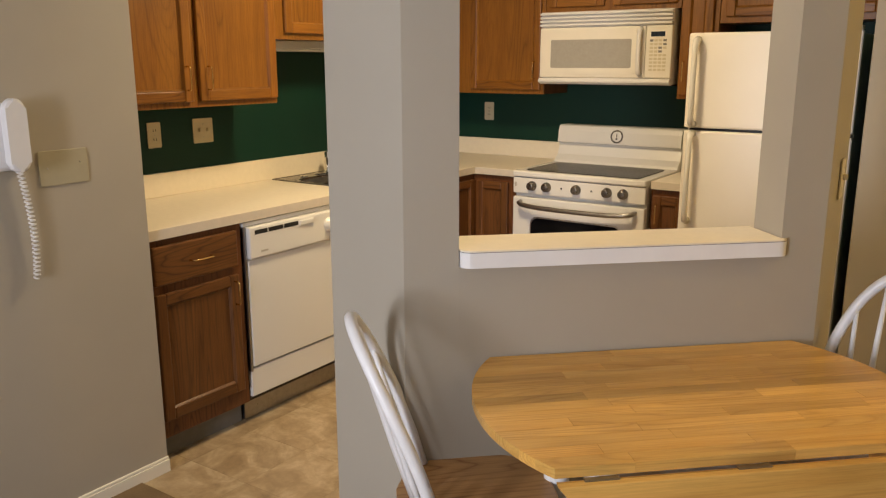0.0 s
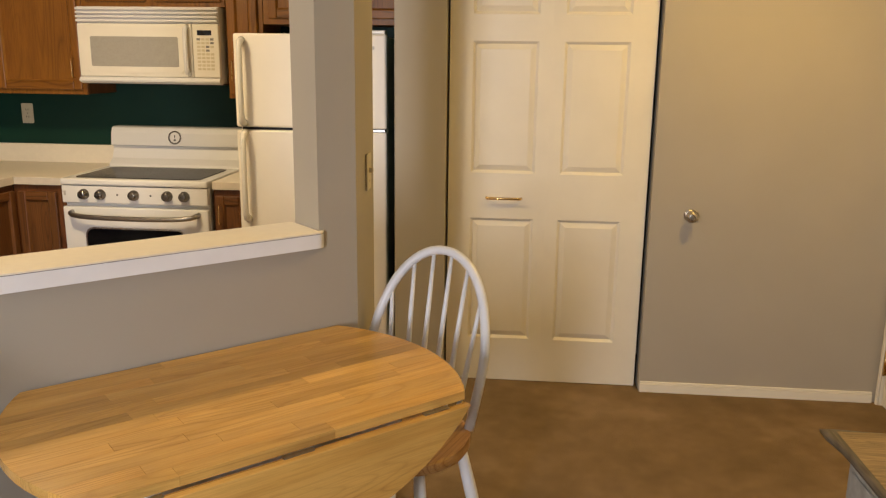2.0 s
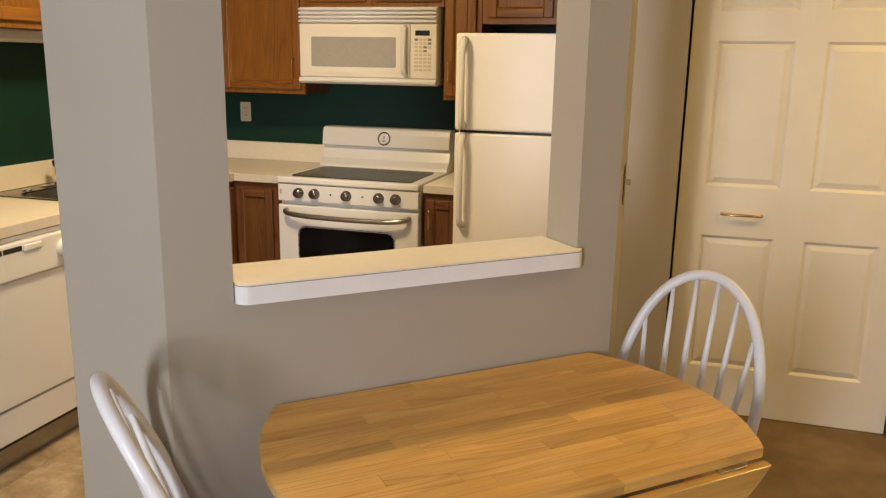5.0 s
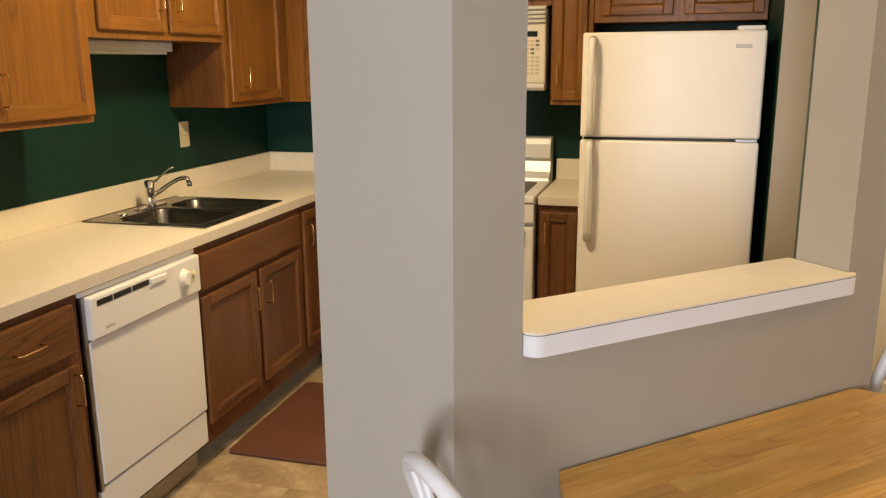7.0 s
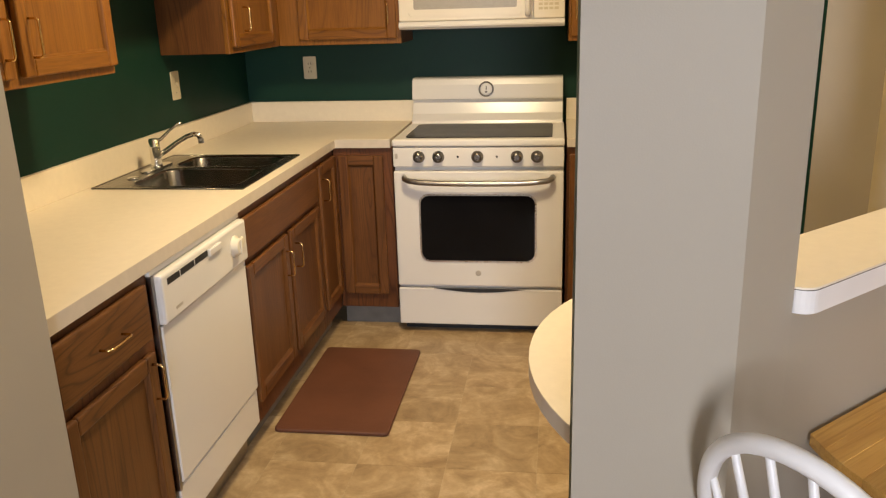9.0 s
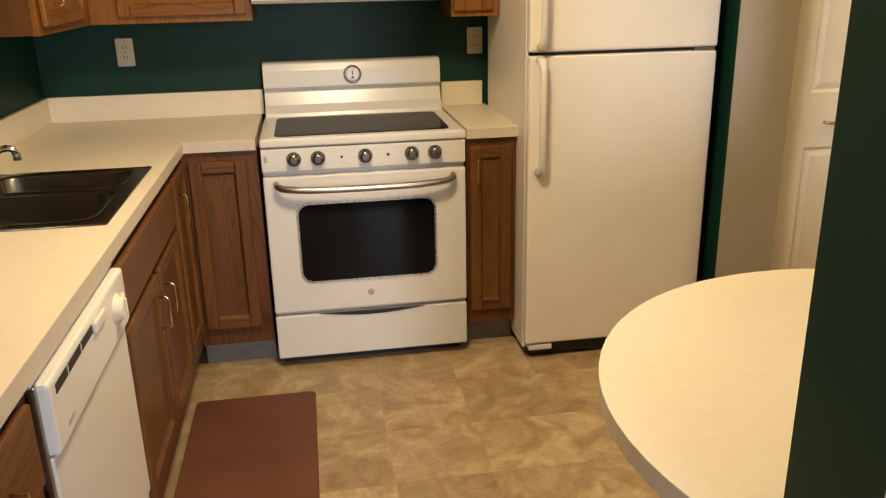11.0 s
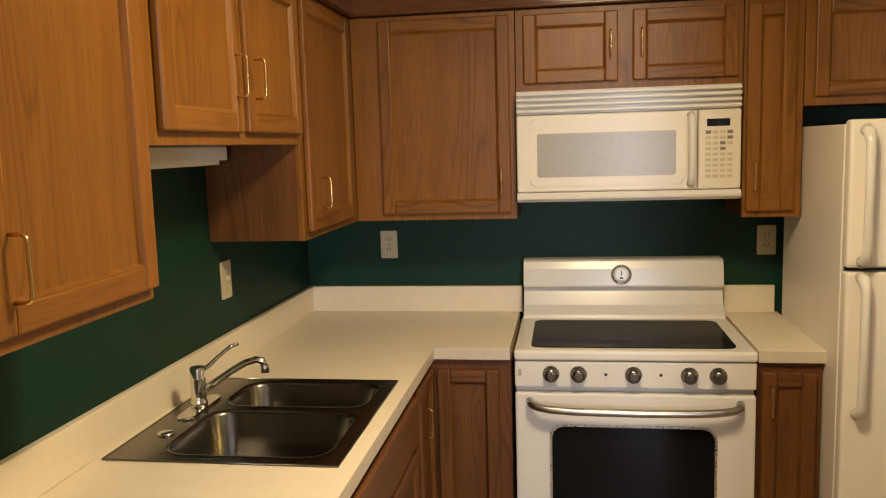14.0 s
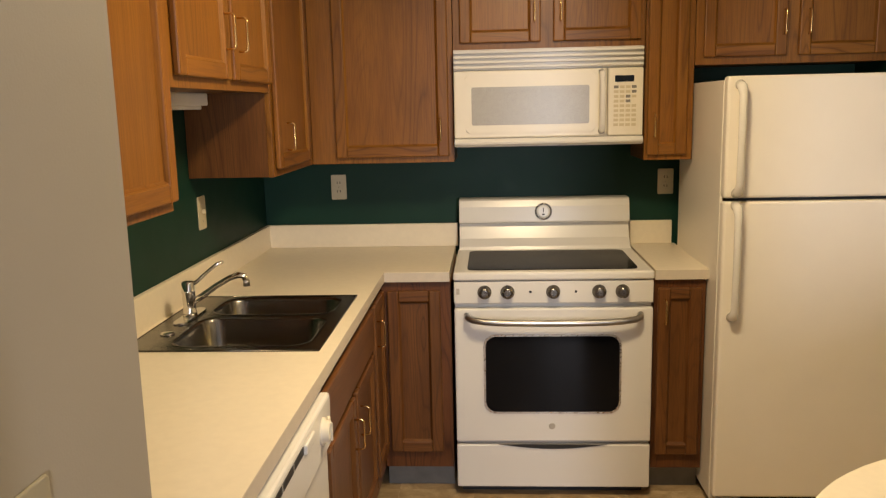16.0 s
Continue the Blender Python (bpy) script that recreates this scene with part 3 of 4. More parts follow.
w0, w1 = WEST + 0.002, CFX
cells = {(i, j) for i in range(3) for j in range(4)} - {(1, 1)} | {(3, 3)}
bm = slab([w0, HO[0], HO[1], w1, -2.240], [PHONE_Y + 0.003, HO[2], HO[3], CFY, BACK - 0.002], cells, CZ0, CZ1)
part("countertop", bm, LAMINATE, wt)
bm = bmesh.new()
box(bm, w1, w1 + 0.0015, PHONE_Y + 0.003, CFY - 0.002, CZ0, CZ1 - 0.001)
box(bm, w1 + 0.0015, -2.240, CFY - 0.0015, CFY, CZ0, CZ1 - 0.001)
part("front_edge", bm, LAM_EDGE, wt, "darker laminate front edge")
bm = box(bmesh.new(), w0, w0 + 0.019, PHONE_Y + 0.003, BACK - 0.022, CZ1 + 0.0005, 1.022, 0.002)
box(bm, w0, -2.228, BACK - 0.021, BACK - 0.002, CZ1 + 0.0005, 1.022, 0.002)
part("backsplash", bm, LAMINATE, wt)
wt2 = thing("worktop", Matrix(), "small cream laminate worktop beside the refrigerator", "worktop")
part("countertop", B(-1.450, -1.247, CFY, BACK - 0.002, CZ0, CZ1, 0.001), LAMINATE, wt2)
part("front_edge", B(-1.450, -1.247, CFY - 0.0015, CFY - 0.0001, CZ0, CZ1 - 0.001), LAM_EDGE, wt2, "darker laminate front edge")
part("backsplash", B(-1.450, -1.262, BACK - 0.021, BACK - 0.002, CZ1 + 0.0005, 1.022, 0.002), LAMINATE, wt2)

# ---- sink and tap ----
sink = thing("kitchen_sink", pose(0, 0, 0), "double bowl stainless steel sink set in the worktop", "sink")
zt = CZ1 + 0.004
bowls = [(-2.965, -2.575, 2.985, 3.290), (-2.965, -2.575, 3.325, 3.540)]
bm = bmesh.new()
for a in ((SK[0], bowls[0][0], SK[2], SK[3]), (bowls[0][1], SK[1], SK[2], SK[3]), (bowls[0][0], bowls[0][1], SK[2], bowls[0][2]), (bowls[0][0], bowls[0][1], bowls[0][3], bowls[1][2]), (bowls[0][0], bowls[0][1], bowls[1][3], SK[3])):
    box(bm, a[0], a[1], a[2], a[3], CZ1 + 0.0005, zt)
part("rim", bm, SINK_STEEL, sink)
tube_out = [(SK[0], SK[2]), (SK[1], SK[2]), (SK[1], SK[3]), (SK[0], SK[3])]
part("rim_edge", tube(bmesh.new(), [(x, y, CZ1 + 0.003) for x, y in tube_out], 0.003, 6, True), SINK_STEEL, sink)
for bx in bowls:
    cx, cy, w, d = (bx[0] + bx[1]) / 2, (bx[2] + bx[3]) / 2, bx[1] - bx[0], bx[3] - bx[2]
    bm = bmesh.new()
    rings = []
    for inset, z, r in ((-0.006, zt + 0.0012, 0.065), (0.0, zt + 0.001, 0.06), (0.006, zt - 0.008, 0.06), (0.014, 0.79, 0.06), (0.03, 0.762, 0.055), (0.06, 0.755, 0.05)):
        rings.append([bm.verts.new((cx + x, cy + y, z)) for x, y in rounded(w - 2 * inset, d - 2 * inset, r, 6)])
    n = len(rings[0])
    for a, b in zip(rings, rings[1:]):
        for k in range(n):
            bm.faces.new((a[k], a[(k + 1) % n], b[(k + 1) % n], b[k])).smooth = True
    bm.faces.new(rings[-1]).smooth = True
    bowl = part("bowl", bm, SINK_STEEL, sink)
    bm = lathe(bmesh.new(), [(0.045, 0.756), (0.045, 0.759), (0.03, 0.758), (0.012, 0.7575)], 20, pose(cx, cy, 0))
    part("drain", bm, CHROME, bowl)
    # rim corners
    for sx in (-1, 1):
        for sy in (-1, 1):
            bm = bmesh.new()
            px, py = cx + sx * w / 2, cy + sy * d / 2
            arc = [(px - sx * 0.06 + sx * 0.06 * math.sin(radians(a)), py - sy * 0.06 + sy * 0.06 * math.cos(radians(a))) for a in range(0, 91, 15)]
            vs = [bm.verts.new((x, y, zt + 0.0005)) for x, y in [(px, py)] + arc]
            bm.faces.new(vs)
            part("rim_corner", bm, SINK_STEEL, sink)
tap = thing("kitchen_tap", pose(-3.015, 3.300, zt) @ Matrix.Scale(0.86, 4), "chrome single-lever kitchen tap", "tap")
part("escutcheon", prism(bmesh.new(), rounded(0.052, 0.235, 0.025, 5), 0, 0.007, 0, 0.003), CHROME, tap)
part("tap_body", lathe(bmesh.new(), [(0.026, 0.007), (0.025, 0.02), (0.023, 0.025), (0.023, 0.092), (0.0245, 0.094), (0.0245, 0.098), (0.0235, 0.1), (0.0235, 0.125), (0.02, 0.131), (0.008, 0.133)], 24), CHROME, tap)
sp = [(0.015, 0, 0.058), (0.05, 0.008, 0.078), (0.10, 0.018, 0.112), (0.145, 0.027, 0.137), (0.175, 0.033, 0.146), (0.195, 0.037, 0.142), (0.202, 0.038, 0.125)]
part("spout", tube(bmesh.new(), sp, [0.013, 0.0115, 0.0105, 0.0105, 0.011, 0.0115, 0.0115], 12), CHROME, tap)
part("aerator", lathe(bmesh.new(), [(0.0125, -0.012), (0.0125, 0.008), (0.011, 0.01)], 16, pose(0.203, 0.038, 0.117)), STEEL, tap)
part("lever", tube(bmesh.new(), [(0.006, 0, 0.118), (0.03, 0.008, 0.128), (0.065, 0.017, 0.160), (0.10, 0.026, 0.188), (0.125, 0.033, 0.196)], [0.0085, 0.007, 0.0055, 0.006, 0.005], 10), CHROME, tap)
solid("sink_cap", lathe(bmesh.new(), [(0.02, 0), (0.02, 0.004), (0.016, 0.006), (0.004, 0.0065)], 20, pose(-3.010, 3.105, zt)), CHROME, "round chrome hole cap on the sink rim", "cap")

# ---- dishwasher ----
dw = thing("dishwasher", west(2.222, -2.506), "white built-in dishwasher under the worktop", "dishwasher")
part("tub", B(0.004, 0.594, 0.02, 0.56, 0.10, 0.872), BLACK, dw)
part("front_frame", B(0.002, 0.596, 0.0, 0.02, 0.855, 0.872, 0.003), APPL, dw)
part("side_strip", B(0.002, 0.014, -0.004, 0.018, 0.235, 0.855, 0.002), STEEL, dw)
dd = part("door", B(0.016, 0.594, -0.008, 0.019, 0.255, 0.715, 0.004), APPL, dw)
cp = part("control_panel", B(0.016, 0.594, -0.022, 0.019, 0.718, 0.853, 0.008), APPL, dw)
part("kick_plate", B(0.004, 0.594, -0.002, 0.018, 0.122, 0.245, 0.004), APPL, dw)
part("toe_plate", B(0.004, 0.594, 0.055, 0.07, 0.004, 0.12), STEEL, dw)
part("vent_recess", B(0.045, 0.295, -0.0232, -0.0215, 0.820, 0.838, 0.0005), BLACK, cp, "long dark vent slot")
for x in (0.115, 0.205):
    part("vent_divider", B(x, x + 0.004, -0.0236, -0.0228, 0.820, 0.838), APPL, cp)
part("latch", B(0.30, 0.385, -0.030, -0.0215, 0.815, 0.838, 0.004), APPL, cp)
part("dial", lathe(bmesh.new(), [(0.034, 0), (0.034, 0.004), (0.027, 0.006), (0.026, 0.018), (0.02, 0.02)], 24, pose(0.49, -0.0218, 0.79, 90)), BISQUE, cp)
part("dial_pointer", B(0.487, 0.493, -0.047, -0.0415, 0.767, 0.813, 0.002), BISQUE, cp)
part("indicator", lathe(bmesh.new(), [(0.011, 0), (0.011, 0.006), (0.008, 0.008)], 16, pose(0.545, -0.0218, 0.795, 90)), BISQUE, cp)
part("badge", B(0.075, 0.115, -0.0226, -0.0215, 0.742, 0.750), BADGE, cp)

# ---- range ----
RX0, RX1, RF = -2.224, -1.461, 3.945
rw = RX1 - RX0
rg = thing("range", pose(RX0, RF, 0), "white freestanding electric range with black glass cooktop", "range")
part("body", B(0.003, rw - 0.003, 0.02, 0.625, 0.03, 0.895, 0.003), APPL, rg)
part("side_gap", B(0.02, rw - 0.02, 0.05, 0.60, 0.0, 0.03), BLACK, rg)
dr = part("drawer", B(0.002, rw - 0.002, -0.012, 0.02, 0.042, 0.222, 0.006), APPL, rg)
bm = prism(bmesh.new(), [(0.17, 0), (rw - 0.17, 0)] + [(rw - 0.17 - (rw - 0.34) * k / 12, -0.018 * math.sin(math.pi * k / 12)) for k in range(1, 12)], 0, 0.003)
part("drawer_grip", bm, BLACK, dr, "dark scooped finger grip", pose(0, -0.0125, 0.224) @ FRONT)
dv = part("oven_door", B(0.002, rw - 0.002, -0.016, 0.019, 0.236, 0.778, 0.007), APPL, rg)
ww, wh, wcx, wcz = 0.515, 0.305, rw / 2 - 0.003, 0.515
part("window_trim", prism(bmesh.new(), rounded(ww + 0.016, wh + 0.016, 0.045), 0, 0.003, 0, 0.001), NICKEL, dv, "thin polished trim", pose(wcx, -0.0158, wcz) @ FRONT)
part("oven_window", prism(bmesh.new(), rounded(ww, wh, 0.04), 0, 0.0045, 0, 0.001), DARK_GLASS, dv, "black glass oven window", pose(wcx, -0.016, wcz) @ FRONT)
hb = [(0.05, -0.014, 0.752), (0.056, -0.045, 0.749), (0.075, -0.058, 0.743), (0.12, -0.064, 0.738)] + [(0.12 + (rw - 0.24) * k / 8, -0.066, 0.736 - 0.004 * math.sin(math.pi * k / 8)) for k in range(1, 8)]
hb += [(rw - 0.12, -0.064, 0.738), (rw - 0.075, -0.058, 0.743), (rw - 0.056, -0.045, 0.749), (rw - 0.05, -0.014, 0.752)]
part("oven_handle", tube(bmesh.new(), hb, 0.0125, 12), STEEL, dv, "brushed steel bar handle")
part("logo_disc", lathe(bmesh.new(), [(0.013, 0), (0.013, 0.002), (0.010, 0.0025)], 20, pose(wcx, -0.0158, 0.302, 90)), BADGE, dv)
pn = part("control_panel", B(0.002, rw - 0.002, -0.014, 0.02, 0.797, 0.885, 0.005), APPL, rg)
for fx in (0.120, 0.208, 0.382, 0.556, 0.644):
    k = part("knob", lathe(bmesh.new(), [(0.027, 0), (0.027, 0.004), (0.023, 0.007), (0.0225, 0.026), (0.020, 0.031), (0.012, 0.034)], 24), KNOB_STEEL, pn, "dark brushed steel control knob", pose(fx, -0.0138, 0.843, 90))
for fx in (0.295, 0.468):
    part("indicator_lamp", lathe(bmesh.new(), [(0.005, 0), (0.005, 0.002), (0.003, 0.003)], 12, pose(fx, -0.0138, 0.843, 90)), BLACK, pn)
part("switch_plate", B(0.012, 0.024, -0.0155, -0.0138, 0.835, 0.858, 0.0005), BADGE, pn)
part("cooktop", B(0, rw, -0.022, 0.50, 0.888, 0.922, 0.010, 0, 3), APPL, rg)
part("glass_cooktop", prism(bmesh.new(), [(x + rw / 2, y + 0.222) for x, y in rounded(0.655, 0.405, 0.03)], 0.9215, 0.9255, 0, 0.001), COOK_GLASS, rg, "black glass cooktop")
bm = bmesh.new()
prof = [(0.46, 0.90), (0.475, 0.935), (0.515, 0.965), (0.535, 1.015), (0.533, 1.03), (0.512, 1.036), (0.510, 1.042), (0.520, 1.105), (0.532, 1.132), (0.548, 1.138), (0.625, 1.138), (0.625, 0.90)]
va = [bm.verts.new((0.008, y, z)) for y, z in prof]
vb = [bm.verts.new((rw - 0.008, y, z)) for y, z in prof]
bm.faces.new(va), bm.faces.new(vb[::-1])
for i in range(len(prof)):
    f = bm.faces.new((va[i], va[(i + 1) % len(prof)], vb[(i + 1) % len(prof)], vb[i]))
bgd = part("backguard", bm, APPL, rg)
CLK = pose(rw / 2 - 0.002, 0.514, 1.083, 82)
clock = part("clock_ring", tube(bmesh.new(), [(0.034 * math.cos(a * math.tau / 28), 0.034 * math.sin(a * math.tau / 28), 0.002) for a in range(28)], 0.0042, 8, True), KNOB_STEEL, bgd, "round dark steel clock ring", CLK)
part("clock_face", lathe(bmesh.new(), [(0.031, 0), (0.031, 0.0015), (0.02, 0.0018)], 28), APPL, bgd, "white clock face", CLK)
bm = B(-0.002, 0.002, -0.004, 0.016, 0.0018, 0.003)
box(bm, -0.006, 0.006, -0.017, -0.010, 0.0018, 0.003)
part("clock_mark", bm, BLACK, bgd, "", CLK)

# ---- microwave ----
mw = thing("microwave", pose(-2.219, 4.200, 1.382), "white over-the-range microwave under the short cabinet", "microwave")
mww, mwh = 0.752, 0.386
part("case", B(0.002, mww - 0.002, 0.03, BACK - 4.203, 0.004, mwh, 0.003), APPL, mw)
part("underside", B(0.02, mww - 0.02, 0.05, 0.36, -0.004, 0.004), BLACK, mw)
bm = bmesh.new()
prof = [(0.03, 0.0), (0.012, 0.001), (-0.012, 0.012), (-0.014, 0.02), (-0.004, 0.03), (0.0, 0.034), (0.03, 0.034)]
va = [bm.verts.new((0.0, y, z)) for y, z in prof]
vb = [bm.verts.new((mww, y, z)) for y, z in prof]
bm.faces.new(va), bm.faces.new(vb[::-1])
for i in range(len(prof)):
    bm.faces.new((va[i], va[(i + 1) % len(prof)], vb[(i + 1) % len(prof)], vb[i]))
part("bottom_lip", bm, APPL, mw)
vent = part("vent_grille", B(0.0, mww, 0.012, 0.03, 0.305, mwh, 0.002), APPL, mw)
for i in range(4):
    part("vent_louver", box(bmesh.new(), 0.0, mww, -0.008, 0.014, 0.310 + i * 0.0195, 0.323 + i * 0.0195, 0.005), APPL, vent)
DWX = 0.610
dm = part("door", B(0.0, DWX, 0.002, 0.03, 0.036, 0.303, 0.006), BISQUE, mw)
part("door_frame", prism(bmesh.new(), rounded(0.52, 0.232, 0.02), 0, 0.006, 0, 0.003), BISQUE, dm, "", pose(0.305, 0.0025, 0.172) @ FRONT)
part("window", prism(bmesh.new(), rounded(0.468, 0.150, 0.008), 0, 0.0075, 0, 0.001), MW_GLASS, dm, "grey screened microwave window", pose(0.305, 0.002, 0.163) @ FRONT)
part("badge", B(0.07, 0.105, 0.0005, 0.0025, 0.060, 0.068), PRINT, dm)
bm = bmesh.new()
tube(bm, [(0.588, 0.004, 0.055), (0.588, -0.022, 0.065), (0.588, -0.030, 0.09), (0.588, -0.034, 0.17), (0.588, -0.030, 0.25), (0.588, -0.022, 0.278), (0.588, 0.004, 0.288)], [0.013, 0.013, 0.012, 0.012, 0.012, 0.013, 0.013], 10)
part("handle", bm, APPL, dm)
pm = part("control_panel", B(DWX + 0.003, mww, 0.002, 0.03, 0.036, 0.303, 0.006), BISQUE, mw)
part("display", B(DWX + 0.030, DWX + 0.105, -0.0005, 0.0025, 0.247, 0.272, 0.0008), LCD, pm, "small black display")
for r in range(9):
    for c in range(4):
        if r == 3 and c > 2:
            continue
        x, z = DWX + 0.026 + c * 0.0235, 0.222 - r * 0.0185
        part("button", B(x, x + 0.018, 0.0005, 0.0025, z, z + 0.011, 0.0005), PRINT if (r * 4 + c) % 7 in (0, 3) and r < 4 else IVORY, pm)

# ---- refrigerator ----
FX0, FX1, FF = -1.252, -0.540, 3.805
fw = FX1 - FX0
fr = thing("refrigerator", pose(FX0, FF, 0), "white top-freezer refrigerator with two doors", "refrigerator")
part("cabinet", B(0.003, fw - 0.003, 0.062, 0.70, 0.03, 1.618, 0.004), APPL_TEX, fr)
part("gasket", B(0.012, fw - 0.012, 0.05, 0.062, 0.10, 1.61), BLACK, fr)
fd = part("freezer_door", B(0, fw, 0, 0.05, 1.205, 1.630, 0.010, 0, 3), APPL_TEX, fr)
ld = part("lower_door", B(0, fw, 0, 0.05, 0.068, 1.192, 0.010, 0, 3), APPL_TEX, fr)
part("grille", B(0.02, fw - 0.02, 0.035, 0.06, 0.008, 0.062, 0.003), BLACK, fr)
part("foot", B(0.015, 0.11, 0.004, 0.06, 0.040, 0.062, 0.003), APPL, fr)
part("foot", B(fw - 0.05, fw - 0.01, 0.06, 0.12, 0.0, 0.03, 0.003), BLACK, fr)
part("foot", B(0.015, 0.05, 0.06, 0.12, 0.0, 0.03, 0.003), BLACK, fr)
part("foot", B(0.3, 0.34, 0.60, 0.66, 0.0, 0.03, 0.003), BLACK, fr)
part("hinge_cap", B(fw - 0.11, fw - 0.008, 0.012, 0.09, 1.6302, 1.648, 0.005), APPL, fr)
part("hinge_plate", B(fw - 0.09, fw - 0.01, 0.004, 0.05, 1.193, 1.204), STEEL, fr)
part("badge", B(fw - 0.115, fw - 0.055, -0.002, 0.001, 1.563, 1.577, 0.0008), BADGE, fd)


def fridge_handle(parent, z0, z1):
    bm = bmesh.new()
    x = 0.042
    pts = [(x, 0.002, z0), (x, -0.026, z0 + 0.008), (x, -0.040, z0 + 0.035), (x, -0.042, (z0 + z1) / 2), (x, -0.040, z1 - 0.035), (x, -0.026, z1 - 0.008), (x, 0.002, z1)]
    tube(bm, pts, [0.018, 0.017, 0.013, 0.012, 0.013, 0.017, 0.018], 12)
    return part("handle", bm, APPL, parent)


fridge_handle(fd, 1.222, 1.600)
fridge_handle(ld, 0.770, 1.180)

# ---- small kitchen things ----
def plate(name, m, label, category, kind, w=0.070, h=0.114):
    """A wall plate facing local -y: an outlet, a toggle switch, or blank."""
    pl = thing(name, m, label, category)
    part("plate", prism(bmesh.new(), rounded(w, h, 0.006, 3), 0, 0.005, 0, 0.002), PLATE_GREY if kind == "blank" else IVORY, pl, "", FRONT)
    if kind == "outlet":
        for z in (-0.020, 0.020):
            o = part("socket", prism(bmesh.new(), rounded(0.032, 0.027, 0.010, 4), 0, 0.0065, 0, 0.0008), IVORY, pl, "", pose(0, 0, z) @ FRONT)
            bm = B(-0.008, -0.005, -0.0072, -0.0064, -0.004, 0.006)
            box(bm, 0.005, 0.008, -0.0072, -0.0064, -0.004, 0.006)
            part("slot", bm, BLACK, o, "", FRONT.inverted())
    elif kind == "switch":
        n = max(1, round(w / 0.07)) if w < 0.12 else 2
        for i in range(n):
            x = (i - (n - 1) / 2) * 0.046
            part("toggle", B(x - 0.005, x + 0.005, -0.018, -0.004, -0.004, 0.012, 0.002), IVORY, pl)
    for sx_, z in ((0, 0),) if kind == "outlet" else ((-0.055, 0), (0.055, 0.012)) if kind == "blank" else ((0, -0.030), (0, 0.030)):
        part("screw", lathe(bmesh.new(), [(0.003, 0), (0.003, 0.0008), (0.001, 0.001)], 10, pose(sx_, -0.005, z, 90)), NICKEL, pl)
    return pl


plate("outlet", pose(-2.772, BACK, 1.194), "ivory outlet on the green wall", "outlet", "outlet")
plate("outlet", pose(-1.292, BACK, 1.196), "ivory outlet on the green wall", "outlet", "outlet")
plate("light_switch", pose(WEST, 3.745, 1.19, 0, 0, 90), "ivory switch plate on the green wall", "switch", "switch", 0.075, 0.12)
plate("outlet", pose(WEST, 2.29, 1.19, 0, 0, 90), "ivory outlet on the green wall under the cabinet", "outlet", "outlet")
plate("light_switch", pose(WEST, 2.558, 1.193, 0, 0, 90), "ivory double switch plate on the green wall", "switch", "switch", 0.115, 0.114)
plate("light_switch", pose(-0.3935, 2.572, 1.180, 0, 0, 92), "ivory switch on the partition's end", "switch", "switch")
plate("light_switch", pose(PHONE_X, 1.477, 1.182, 0, 0, 90), "wide blank plate painted near the wall colour", "switch", "blank", 0.165, 0.11)

ul = thing("under_cabinet_lamp", pose(-3.00, 3.06, 1.556), "white under-cabinet lamp above the sink", "lamp")
part("housing", B(-0.115, 0.02, -0.25, 0.44, 0.012, 0.0515, 0.004), SILL_WHITE, ul)
part("lens", B(-0.10, 0.005, -0.23, 0.42, 0.0, 0.012, 0.003), SILL_WHITE, ul)

solid("floor_mat", prism(bmesh.new(), [(-2.301 + x, 3.327 + y) for x, y in rounded(0.43, 0.742, 0.02, 4)], 0.0005, 0.016, 0, 0.005), RUBBER, "brown rubber floor mat before the sink", "mat")

# half-round table built on the kitchen side of the partition
ht = thing("half_round_table", DIAG, "half-round cream laminate table fixed to the partition", "table")
RT = 0.65
arc = [(0.43 + RT * math.cos(radians(a)), THK + 0.002 + RT * math.sin(radians(a))) for a in range(0, 181, 5)]
part("tabletop", prism(bmesh.new(), arc, 0.737, 0.740), LAMINATE, ht)
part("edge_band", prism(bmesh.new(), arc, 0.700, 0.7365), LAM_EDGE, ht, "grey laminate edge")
bm = B(0.40, 0.46, THK + 0.003, THK + 0.45, 0.62, 0.6995, 0.004)
box(bm, 0.40, 0.46, THK + 0.003, THK + 0.05, 0.25, 0.62, 0.004)
part("bracket", bm, WHITE_TRIM, ht)

# unseen ceiling lamps: the kitchen's, and one added to go with the entry fill
for n, x, y, r in (("kitchen", -1.86, 2.80, 0.19), ("entry", 1.05, 2.85, 0.16)):
    cl = thing("ceiling_lamp", pose(x, y, TOP), "unseen round flush ceiling lamp, lit", "lamp", "ceiling lamps")
    part("base", lathe(bmesh.new(), [(r, -0.0005), (r, -0.02), (r - 0.02, -0.03)], 32), BRASS, cl)
    part("diffuser", lathe(bmesh.new(), [(r - 0.015, -0.030), (r - 0.03, -0.06), (r * 0.6, -0.088), (r * 0.2, -0.098)], 32), DIFFUSER, cl)

# ---- dining corner ----
TC = (0.5, -0.307)
TR, TH, TZ = 0.514, 0.297, 0.760
tb = thing("drop_leaf_table", pose(*P(*TC), 0, 0, 0, ANG), "butcher-block drop-leaf table with its leaves folded down", "table")


def chord(y):
    return math.sqrt(TR * TR - y * y)


